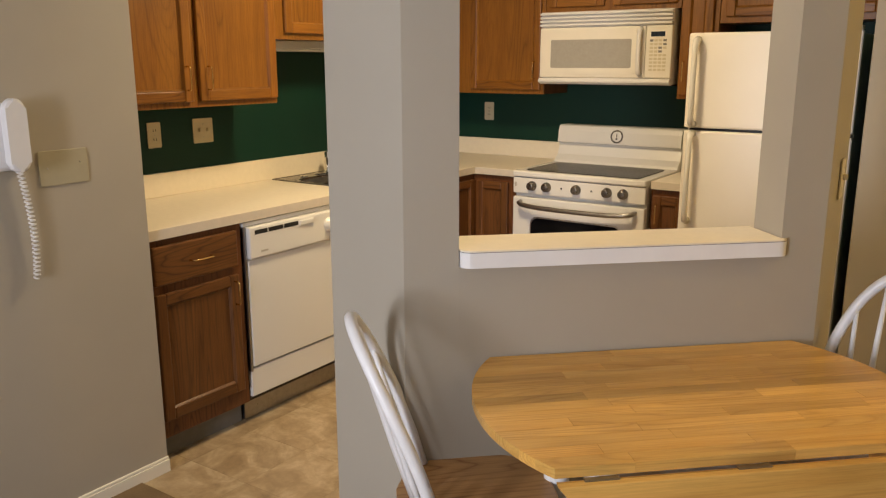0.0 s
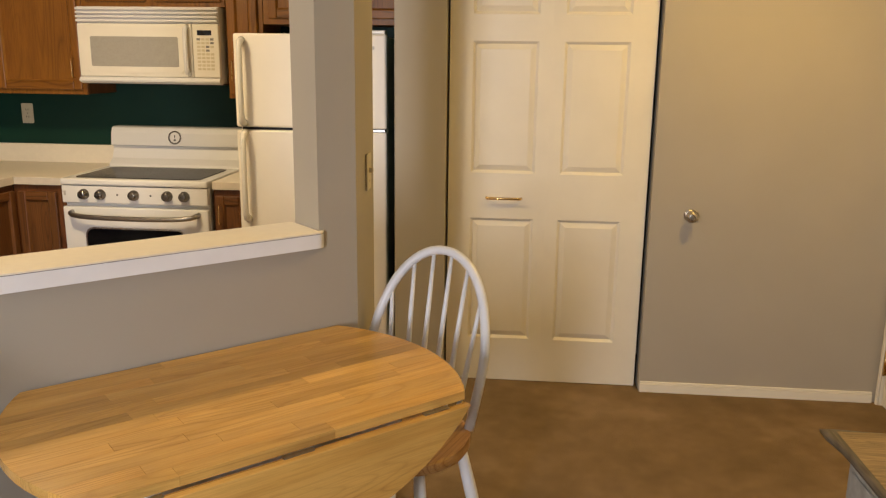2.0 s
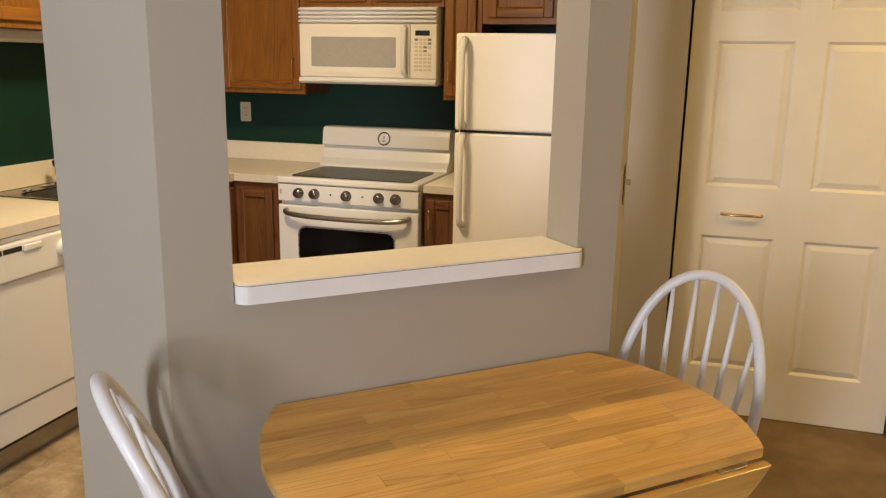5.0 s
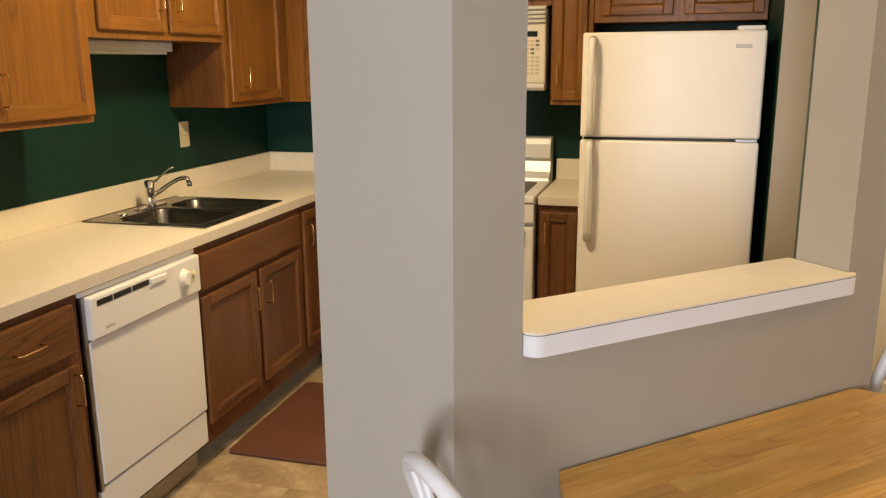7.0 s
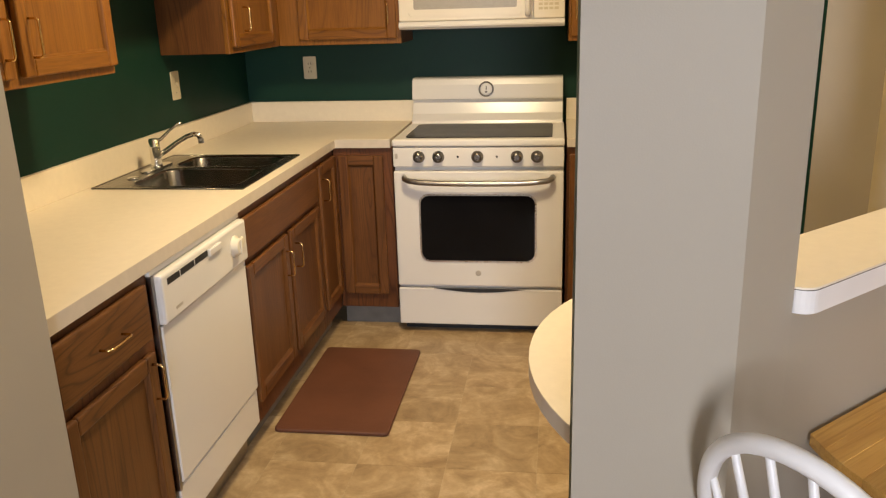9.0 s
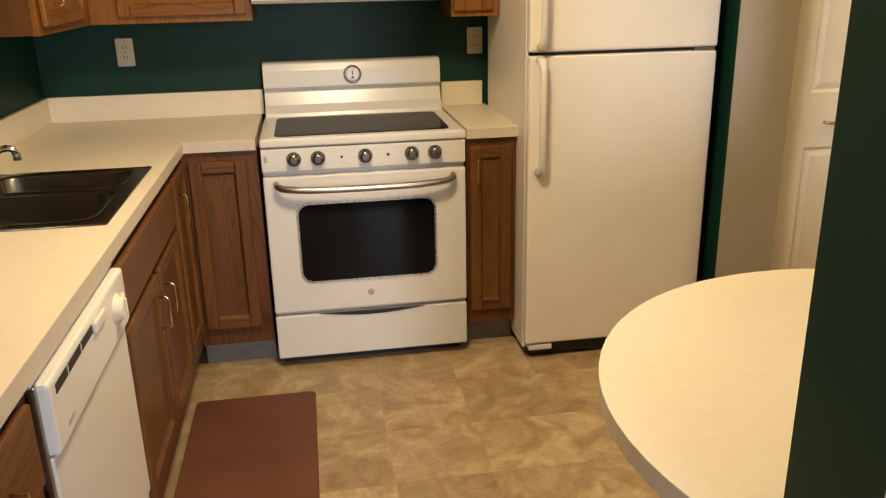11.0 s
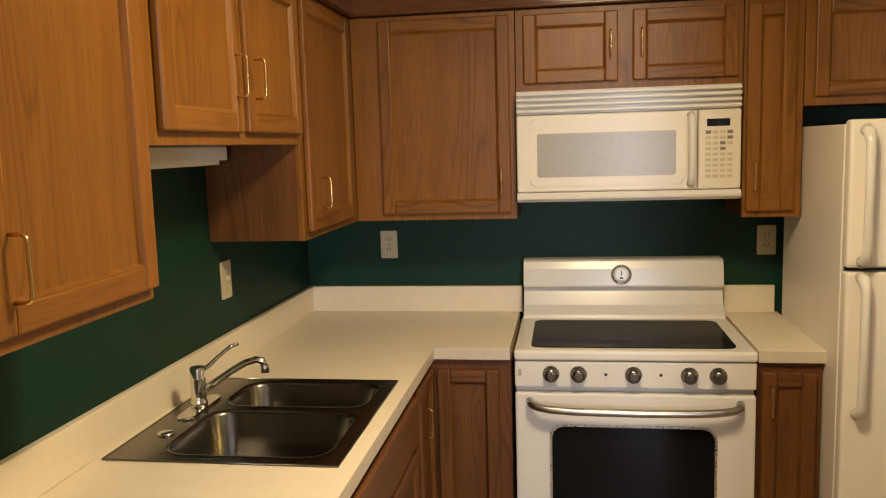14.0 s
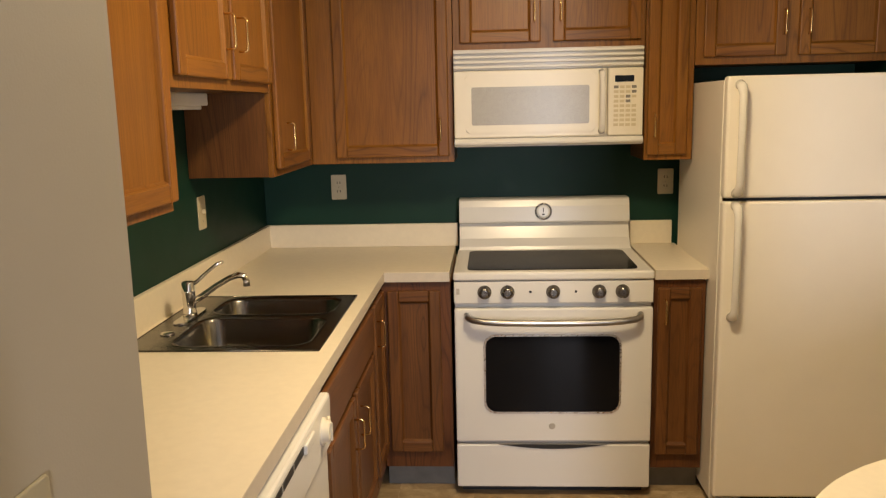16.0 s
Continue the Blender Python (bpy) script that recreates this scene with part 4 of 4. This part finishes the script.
# the top is glued up from short blocks of wood, end to end in strips
rnd = random.Random(4)
edges = [-TH + 2 * TH * k / 14 for k in range(15)]
for k in range(14):
    y0, y1 = edges[k] + 0.0002, edges[k + 1] - 0.0002
    ys = [y0 + (y1 - y0) * i / 3 for i in range(4)]
    reach = min(chord(y0), chord(y1))
    cuts, x = [], -reach + rnd.uniform(0.10, 0.35)
    while x < reach - 0.10:
        cuts.append(x)
        x += rnd.uniform(0.30, 0.60)
    ends = [None] + cuts + [None]
    for a, b in zip(ends, ends[1:]):
        right = [(chord(y), y) for y in ys] if b is None else [(b - 0.0002, y0), (b - 0.0002, y1)]
        left = [(-chord(y), y) for y in ys[::-1]] if a is None else [(a + 0.0002, y1), (a + 0.0002, y0)]
        part("block", prism(bmesh.new(), right + left, TZ - 0.022, TZ, 0, 0.0004), PINE, tb)


def leaf():
    """A folded leaf: a segment of the round top, hung from the edge, leaning slightly out."""
    bm = bmesh.new()
    a0 = math.asin(TH / TR)
    pts = [(TR * math.cos(a), TR * math.sin(a) - TH) for a in [a0 + (math.pi - 2 * a0) * i / 24 for i in range(25)]]
    prism(bm, pts, -0.010, 0.007, 0, 0.002)
    hung = part("leaf", bm, PINE, tb, "hanging butcher-block leaf", pose(0, -(TH + 0.016), TZ - 0.026, -84, 0, 0))
    cut = random.Random(9)
    deep = TR - TH - 0.004
    for k in range(5):
        a, b = deep * k / 5 + 0.0002, deep * (k + 1) / 5 - 0.0002
        row = [a + (b - a) * i / 3 for i in range(4)]
        half = [chord(min(TR - 0.003, y + TH)) - 0.001 for y in row]
        mid_x = cut.uniform(-0.4, 0.4) * half[-1]
        for out_ in ([(mid_x - 0.0002, b), (mid_x - 0.0002, a)][::-1] + [(-h, y) for h, y in zip(half[::-1], row[::-1])], [(h, y) for h, y in zip(half, row)] + [(mid_x + 0.0002, b), (mid_x + 0.0002, a)]):
            part("block", prism(bmesh.new(), out_, 0.0071, 0.010), PINE, hung)
    return hung


leaf()
for x in (-0.33, -0.02, 0.33):
    part("hinge", B(x - 0.035, x + 0.035, -TH - 0.014, -TH + 0.0, TZ - 0.026, TZ - 0.0225, 0.001), STEEL, tb, "steel leaf hinge")
bm = bmesh.new()
for s in (-1, 1):
    box(bm, -0.30, 0.30, s * 0.20 - 0.01, s * 0.20 + 0.01, TZ - 0.11, TZ - 0.0225, 0.002)
    box(bm, s * 0.30 - 0.01, s * 0.30 + 0.01, -0.19, 0.19, TZ - 0.11, TZ - 0.0225, 0.002)
part("apron", bm, CHAIR_WHITE, tb)
for sx in (-1, 1):
    for sy in (-1, 1):
        part("leg", lathe(bmesh.new(), [(0.018, 0.0), (0.024, 0.10), (0.030, 0.40), (0.034, 0.52), (0.026, 0.545), (0.034, 0.57), (0.034, TZ - 0.03)], 16, pose(sx * 0.27, sy * 0.17, 0)), CHAIR_WHITE, tb)


def windsor(m, label, lean=0.30, top=0.465):
    """A hoop-back chair facing local -y; the back leans to +y."""
    ch = thing("windsor_chair", m, label, "chair", "chairs at the table")
    seat_pts = []
    for i in range(36):
        a = i * math.tau / 36
        x, y = math.cos(a), math.sin(a)
        seat_pts.append((0.205 * math.copysign(abs(x) ** 0.8, x) * (1.0 - 0.08 * y), 0.195 * math.copysign(abs(y) ** 0.8, y)))
    part("seat", prism(bmesh.new(), seat_pts, 0.435, 0.468, 0, 0.011), SEATWOOD, ch, "varnished wooden seat")

    def back(x, h):
        return (x, 0.155 + h * lean - 0.06 * (x / 0.2) ** 2 * (1 - h * 1.2), 0.462 + h)
    hoop = []
    for i in range(33):
        a = math.pi * i / 32
        x = 0.198 * math.cos(a)
        h = top * math.sin(a) ** 0.62 if 0 < i < 32 else 0.0
        x *= 0.86 + 0.14 * min(1, h / 0.2)
        hoop.append(back(x, h))
    part("hoop", tube(bmesh.new(), hoop, 0.0145, 10), CHAIR_WHITE, ch)
    for i in range(6):
        x = -0.135 + 0.054 * i
        hx = x * 1.12
        hh = top * max(0.0, 1 - (hx / 0.198) ** 2) ** 0.31 - 0.006
        a, b = back(x * 0.85, 0.0), back(hx, hh)
        mid = [(a[0] + (b[0] - a[0]) * f, a[1] + (b[1] - a[1]) * f, a[2] + (b[2] - a[2]) * f) for f in (0, 0.35, 0.7, 1)]
        part("spindle", tube(bmesh.new(), mid, [0.0068, 0.0096, 0.0076, 0.006], 8), CHAIR_WHITE, ch)
    feet = {}
    for sx in (-1, 1):
        for sy in (-1, 1):
            a, b = Vector((sx * 0.13, sy * 0.12, 0.437)), Vector((sx * 0.20, sy * 0.20, 0.0))
            feet[sx, sy] = (a, b)
            pts = [a.lerp(b, f) for f in (0, 0.2, 0.45, 0.75, 1)]
            part("leg", tube(bmesh.new(), pts, [0.015, 0.018, 0.020, 0.016, 0.012], 10), CHAIR_WHITE, ch)
    mids = []
    for sx in (-1, 1):
        p, q = feet[sx, -1][0].lerp(feet[sx, -1][1], 0.6), feet[sx, 1][0].lerp(feet[sx, 1][1], 0.6)
        part("stretcher", tube(bmesh.new(), [p, p.lerp(q, 0.5), q], [0.008, 0.012, 0.008], 8), CHAIR_WHITE, ch)
        mids.append(p.lerp(q, 0.5))
    part("stretcher", tube(bmesh.new(), [mids[0], mids[0].lerp(mids[1], 0.5), mids[1]], [0.008, 0.012, 0.008], 8), CHAIR_WHITE, ch)
    return ch


windsor(pose(-0.245, 2.235, 0.008, 0, 0, -21), "white hoop-back chair with a varnished wooden seat by the closet", 0.25, 0.485)
windsor(pose(-0.985, 1.575, 0.008, 0, 0, 133), "white hoop-back chair with a varnished wooden seat by the pillar")

# ---- entry ----
def six_panel(bm, w, h, cols, rows, t=0.034, depth=0.011):
    """A panel door, front at y = -t/2: stiles and rails proud of raised panels."""
    xs = sorted({0, w, *[v for c in cols for v in c]})
    zs = sorted({0, h, *[v for r in rows for v in r]})
    box(bm, 0, w, -t / 2 + depth, t / 2, 0, h)
    for i in range(len(xs) - 1):
        for j in range(len(zs) - 1):
            cell = (xs[i], xs[i + 1]) in cols and (zs[j], zs[j + 1]) in rows
            if not cell:
                box(bm, xs[i], xs[i + 1], -t / 2, -t / 2 + depth, zs[j], zs[j + 1])
            else:
                a, b, c, d = xs[i], xs[i + 1], zs[j], zs[j + 1]
                o = [bm.verts.new((x, -t / 2, z)) for x, z in ((a, c), (b, c), (b, d), (a, d))]
                e = 0.012
                q = [bm.verts.new((x, -t / 2 + depth - 0.0008, z)) for x, z in ((a + e, c + e), (b - e, c + e), (b - e, d - e), (a + e, d - e))]
                g = 0.036
                p = [bm.verts.new((x, -t / 2 + 0.002, z)) for x, z in ((a + g, c + g), (b - g, c + g), (b - g, d - g), (a + g, d - g))]
                for u, v in ((o, q), (q, p)):
                    for k in range(4):
                        bm.faces.new((u[k], u[(k + 1) % 4], v[(k + 1) % 4], v[k]))
                bm.faces.new(p)
    bmesh.ops.remove_doubles(bm, verts=bm.verts[:], dist=0.00005)
    return bm


cd = thing("closet_door", pose(-0.252, 3.817, 0.012), "white six-panel bifold closet door, closed", "door")
ROWS3 = [(0.212, 0.796), (1.007, 1.594), (1.709, 1.93)]
l1 = part("door_leaf", six_panel(bmesh.new(), 0.4518, 2.03, [(0.103, 0.395)], ROWS3), WHITE_TRIM, cd)
l2 = part("door_leaf", six_panel(bmesh.new(), 0.4518, 2.03, [(0.056, 0.341)], ROWS3), WHITE_TRIM, cd, "", pose(0.4519, 0, 0))
bm = bmesh.new()
tube(bm, [(0.178, -0.016, 0.892), (0.180, -0.036, 0.892), (0.190, -0.042, 0.892), (0.325, -0.042, 0.892), (0.335, -0.036, 0.892), (0.337, -0.016, 0.892)], 0.0065, 8)
part("handle", bm, BRASS, l1, "brass bar handle")
solid("door_track", B(-0.258, 0.664, 3.80, 3.835, 2.045, 2.058), WHITE_TRIM, "white bifold door track in the closet opening", "track", "structure")

kb = thing("door_knob", pose(0.841, CLOSET_Y, 0.858), "satin brass knob on the grey wall", "knob")
part("rosette", lathe(bmesh.new(), [(0.028, 0), (0.028, 0.004), (0.02, 0.008)], 24), NICKEL, kb, "", FRONT)
part("knob", lathe(bmesh.new(), [(0.010, 0.006), (0.010, 0.03), (0.022, 0.036), (0.027, 0.048), (0.024, 0.060), (0.012, 0.066)], 24), NICKEL, kb, "", FRONT)

ed = thing("entry_door", pose(EAST + 0.030, 3.712, 0.012, 0, 0, -90), "white six-panel entry door with brass hinges, closed", "door")
lf = part("door_leaf", six_panel(bmesh.new(), 0.90, 2.05, [(0.13, 0.395), (0.505, 0.77)], [(0.20, 0.79), (0.99, 1.61), (1.73, 1.93)]), WHITE_TRIM, ed)
for z in (1.02, 0.20, 1.82):
    h = part("hinge", B(-0.030, 0.022, -0.0215, -0.017, z - 0.055, z + 0.055, 0.001), BRASS, ed, "brass butt hinge")
    part("hinge_pin", lathe(bmesh.new(), [(0.006, z - 0.06), (0.006, z + 0.06)], 10, pose(-0.004, -0.024, 0)), BRASS, h)
for z in (1.547, 1.464, 1.415):
    part("screw_hole", lathe(bmesh.new(), [(0.007, 0), (0.007, 0.002), (0.004, 0.0025)], 12, pose(0.425, -0.0168, z, 90)), BRONZE, lf, "small dark hole")
part("deadbolt", lathe(bmesh.new(), [(0.03, 0), (0.03, 0.01), (0.024, 0.016)], 24, pose(0.84, -0.017, 1.10, 90)), BRASS, lf)
part("latch_bar", B(0.70, 0.86, -0.034, -0.017, 0.99, 1.015, 0.003), BRASS, lf)
bm = B(EAST - 0.010, EAST - 0.001, 3.716, CLOSET_Y - 0.014, 0.008, 2.14, 0.003)
box(bm, EAST - 0.014, EAST - 0.001, 2.70, 2.805, 0.008, 2.14, 0.003)
box(bm, EAST - 0.014, EAST - 0.001, 2.806, 3.715, 2.072, 2.14, 0.003)
box(bm, EAST + 0.0005, EAST + 0.11, 3.716, 3.734, 0.008, 2.085)
box(bm, EAST + 0.0005, EAST + 0.11, 2.722, 2.806, 0.008, 2.085)
box(bm, EAST + 0.0005, EAST + 0.11, 2.807, 3.715, 2.068, 2.085)
solid("trim_entry", bm, WHITE_TRIM, "white painted casing of the entry door", "trim", "structure")
wbox("wall_entry_outside", EAST + 0.13, EAST + 0.2, 2.5, 3.9, 0, TOP, GREY_PAINT, "plain wall closing the entry")

# wall phone
ph = thing("wall_phone", pose(PHONE_X, 1.305, 1.29, 0, 0, 90), "white corded wall phone on the grey wall", "phone")
part("base", B(-0.05, 0.05, -0.03, 0, -0.10, 0.10, 0.012), PHONE_WHITE, ph)
bm = prism(bmesh.new(), rounded(0.062, 0.215, 0.028, 6), 0.028, 0.062, 0, 0.010)
part("handset", bm, PHONE_WHITE, ph, "", pose(0.01, 0, 0.005) @ FRONT)
cpts = []
for i in range(181):
    a = i * 0.9
    z = -0.10 - 0.34 * i / 180
    cpts.append((0.02 + 0.022 * math.sin(i / 180 * 2.4) + 0.009 * math.cos(a), -0.022 + 0.009 * math.sin(a), z))
part("cord", tube(bmesh.new(), cpts, 0.0028, 5), PHONE_WHITE, ph, "coiled white cord")

# ---- side cabinet and lamp ----
EDGE_WOOD = wood("worn_edge_wood", (0.03, 0.022, 0.014), (0.085, 0.068, 0.047), (0.14, 0.115, 0.083), 0, 0.4, 9, 0.3, 0.5, 0.8)
CX0, CX1, CY0, CY1, CZT = 0.778, 1.42, 0.93, 1.755, 0.760
sc = thing("side_cabinet", pose(CX0, CY1, 0.008, 0, 0, -90), "distressed grey side cabinet with a weathered wooden top", "cabinet")
sw, sd = CY1 - CY0, CX1 - CX0
# local x runs along the front, -y is the front
fz = CZT - 0.008
part("top_board", box(bmesh.new(), 0.085, sw - 0.085, 0.085, sd - 0.06, fz - 0.022, fz), GREYWOOD2, sc, "weathered wooden top board")
bm = bmesh.new()
prism(bm, [(-0.012, -0.012), (sw + 0.012, -0.012), (sw - 0.086, 0.0845), (0.0845, 0.0845)], fz - 0.022, fz, 0)
part("top_border", bm, GREYWOOD, sc)
bm = bmesh.new()
prism(bm, [(-0.012, sd), (0.0845, sd - 0.0595), (sw - 0.0845, sd - 0.0595), (sw + 0.012, sd)], fz - 0.022, fz, 0)
part("top_border", bm, GREYWOOD2, sc)
bm = bmesh.new()
prism(bm, [(-0.012, -0.011), (0.084, 0.0848), (0.084, sd - 0.0598), (-0.012, sd - 0.001)], fz - 0.022, fz, 0)
part("top_border", bm, GREYWOOD, sc)
bm = bmesh.new()
prism(bm, [(sw + 0.012, -0.011), (sw + 0.012, sd - 0.001), (sw - 0.084, sd - 0.0598), (sw - 0.0855, 0.0848)], fz - 0.022, fz, 0)
part("top_border", bm, GREYWOOD, sc)


def flared(out_by, z):
    """The top's outline, pushed out evenly and a little more at its corners."""
    x0, x1, y0, y1 = -0.012, sw + 0.012, -0.012, sd
    cs = [(x0, y0), (x1, y0), (x1, y1), (x0, y1)]
    cx, cy = (x0 + x1) / 2, (y0 + y1) / 2
    pts = []
    for (ax, ay), (bx, by) in zip(cs, cs[1:] + cs[:1]):
        for f in (0, 0.02, 0.05, 0.09, 0.15, 0.5, 0.85, 0.91, 0.95, 0.98):
            x, y = ax + (bx - ax) * f, ay + (by - ay) * f
            d = min(f, 1 - f) * math.hypot(bx - ax, by - ay)
            ear = out_by * (1 + 1.0 * math.exp(-(d / 0.055) ** 2)) if out_by > 0 else out_by
            ox = ear if x > x1 - 0.001 else -ear if x < x0 + 0.001 else 0
            oy = ear if y > y1 - 0.001 else -ear if y < y0 + 0.001 else 0
            pts.append((x + ox, y + oy, z))
    return pts


bm = bmesh.new()
rings = [[bm.verts.new(p) for p in flared(o, fz + dz)] for o, dz in (
    (0.0, -0.0006), (0.008, -0.003), (0.013, -0.009), (0.012, -0.016), (0.004, -0.020), (0.002, -0.026), (-0.008, -0.033), (-0.02, -0.036))]
for a, b in zip(rings, rings[1:]):
    for k in range(len(a)):
        bm.faces.new((a[k], a[(k + 1) % len(a)], b[(k + 1) % len(a)], b[k])).smooth = True
part("moulding", bm, EDGE_WOOD, sc, "dark worn ogee moulding with flared corners")
part("carcass", B(0.012, sw - 0.012, 0.022, sd - 0.01, 0.16, fz - 0.034, 0.004), GREY_FURN, sc)
for x in (0.03, sw / 2 + 0.01):
    d = part("drawer", B(x, x + sw / 2 - 0.04, 0.004, 0.022, fz - 0.178, fz - 0.046, 0.006), GREY_FURN, sc)
    part("drawer_panel", B(x + 0.025, x + sw / 2 - 0.065, -0.001, 0.005, fz - 0.155, fz - 0.056, 0.004), GREY_FURN, d)
    part("knob", lathe(bmesh.new(), [(0.007, 0), (0.006, 0.010), (0.013, 0.016), (0.014, 0.024), (0.008, 0.029)], 16, pose(x + sw / 4 - 0.02, -0.001, fz - 0.100, 90)), BRONZE, d, "small dark knob")
part("lower_rail", B(-0.006, sw + 0.006, -0.010, 0.03, fz - 0.200, fz - 0.187, 0.005), EDGE_WOOD, sc)
for x in (0.03, sw - 0.03):
    for y in (0.04, sd - 0.04):
        part("leg", lathe(bmesh.new(), [(0.02, 0), (0.028, 0.03), (0.018, 0.06), (0.03, 0.12), (0.03, 0.16)], 14, pose(x, y, 0)), GREY_FURN, sc)

PLEAT = plain("tan_rib_fabric", (0.36, 0.27, 0.17), 0.8, 0, 0.06, 40)
lp = thing("table_lamp", pose(1.09, 1.59, CZT, 0, 0, -14), "table lamp with grey vase base and cream pleated shade, lit", "lamp")


def square_loft(bm, rows_, n=6, mi=0, corner=0.12):
    """A four-sided shape lofted through (half width, height) rows, with softened corners."""
    rings = [[bm.verts.new((x, y, z)) for x, y in rounded(2 * h, 2 * h, h * corner, 3)] for h, z in rows_]
    k = len(rings[0])
    for a, b in zip(rings, rings[1:]):
        for i in range(k):
            f = bm.faces.new((a[i], a[(i + 1) % k], b[(i + 1) % k], b[i]))
            f.material_index = mi
    return rings


bm = bmesh.new()
r = square_loft(bm, [(0.098, 0.0), (0.098, 0.022), (0.085, 0.03), (0.078, 0.034), (0.078, 0.052), (0.066, 0.060)])
bm.faces.new(r[0][::-1]), bm.faces.new(r[-1])
part("foot", bm, BRONZE, lp, "dark stepped square foot")
bm = bmesh.new()
r = square_loft(bm, [(0.057 - 0.0105 * math.cos(i / 30 * 5.6 - 0.1) + (0.004 if i == 30 else 0), 0.058 + 0.304 * i / 30) for i in range(31)], corner=0.30)
for f in bm.faces:
    f.smooth = True
bm.faces.new(r[0][::-1]), bm.faces.new(r[-1])
part("vase", bm, GREYBLUE, lp, "grey-green glazed square vase")
bm = bmesh.new()
r = square_loft(bm, [(0.058, 0.362), (0.074, 0.372), (0.074, 0.384), (0.05, 0.39), (0.03, 0.398)])
bm.faces.new(r[0][::-1]), bm.faces.new(r[-1])
part("cap", bm, NICKEL, lp, "carved cap with dark lines")
for k in range(10):
    a = k * math.tau / 10
    petal = [((0.024 + 0.022 * f) * math.cos(a + 0.5 * f), (0.024 + 0.022 * f) * math.sin(a + 0.5 * f), 0.394 + 0.014 * math.sin(math.pi * f)) for f in (0, 0.25, 0.5, 0.75, 1)]
    part("carved_petal", tube(bmesh.new(), petal, [0.003, 0.006, 0.0075, 0.006, 0.003], 8), SILL_WHITE, lp, "cream carved petal")
part("stem", lathe(bmesh.new(), [(0.012, 0.395), (0.016, 0.41), (0.008, 0.42), (0.008, 0.47), (0.018, 0.475), (0.018, 0.52)], 16), BRASS, lp)
rows_ = []
for i in range(9):
    f = i / 8
    rows_.append((0.055 + 0.125 * (1 - f) ** 1.7, 0.425 + 0.28 * f))
bm = bmesh.new()
square_loft(bm, rows_, corner=0.16)
square_loft(bm, [(h - 0.0015, z) for h, z in rows_], corner=0.16)
part("shade", bm, SHADE, lp, "cream fabric bell shade")
for h, z, r_ in ((rows_[0][0], rows_[0][1], 0.004), (rows_[-1][0], rows_[-1][1], 0.003)):
    part("shade_trim", tube(bmesh.new(), [(x, y, z) for x, y in rounded(2 * h, 2 * h, h * 0.16, 3)], r_, 6, True), BADGE, lp)
for s in range(4):
    for off in (-0.33, 0.0, 0.33):
        pts = []
        for h, z in rows_:
            p = Vector((h * 2 * off * 0.9, -h - 0.001, z))
            p.rotate(Euler((0, 0, s * math.pi / 2)))
            pts.append(p)
        part("pleat", tube(bmesh.new(), pts, 0.0036, 6), PLEAT, lp, "tan fabric rib")
part("bulb", lathe(bmesh.new(), [(0.012, 0.52), (0.02, 0.535), (0.028, 0.555), (0.024, 0.578), (0.01, 0.588)], 16), mat_glow("bulb_glow", (1.0, 0.7, 0.36), 20), lp)
part("harp", tube(bmesh.new(), [(0, 0.0, 0.705), (0.045, 0, 0.68), (0.05, 0, 0.60), (0.02, 0, 0.49)], 0.002, 6), BRASS, lp)

# ---- kitchen floor tiles ----
TS = 0.305
tile_mesh = bpy.data.meshes.new("tile")
tb_bm = box(bmesh.new(), -TS / 2 + 0.0006, TS / 2 - 0.0006, -TS / 2 + 0.0006, TS / 2 - 0.0006, -0.0011, 0.0, 0.0004, 0, 1)
tb_bm.to_mesh(tile_mesh)
tb_bm.free()
tile_mesh.materials.append(TILE)
floor_ob = bpy.data.objects["floor"]
nx = int((-0.3 - WEST) / TS) + 1
for i in range(nx):
    for j in range(10):
        x, y = -2.158 + (i - 3) * TS + TS / 2 - 0.0, 1.555 + j * TS + TS / 2
        du = (Vector((x, y)) - ORG).dot(VX)
        if not (WEST - 0.1 < x < -0.35 and y < BACK) or du < -0.06:
            continue
        ob = new("tile", tile_mesh)
        ob.parent = floor_ob
        ob.location = (x, y, 0)
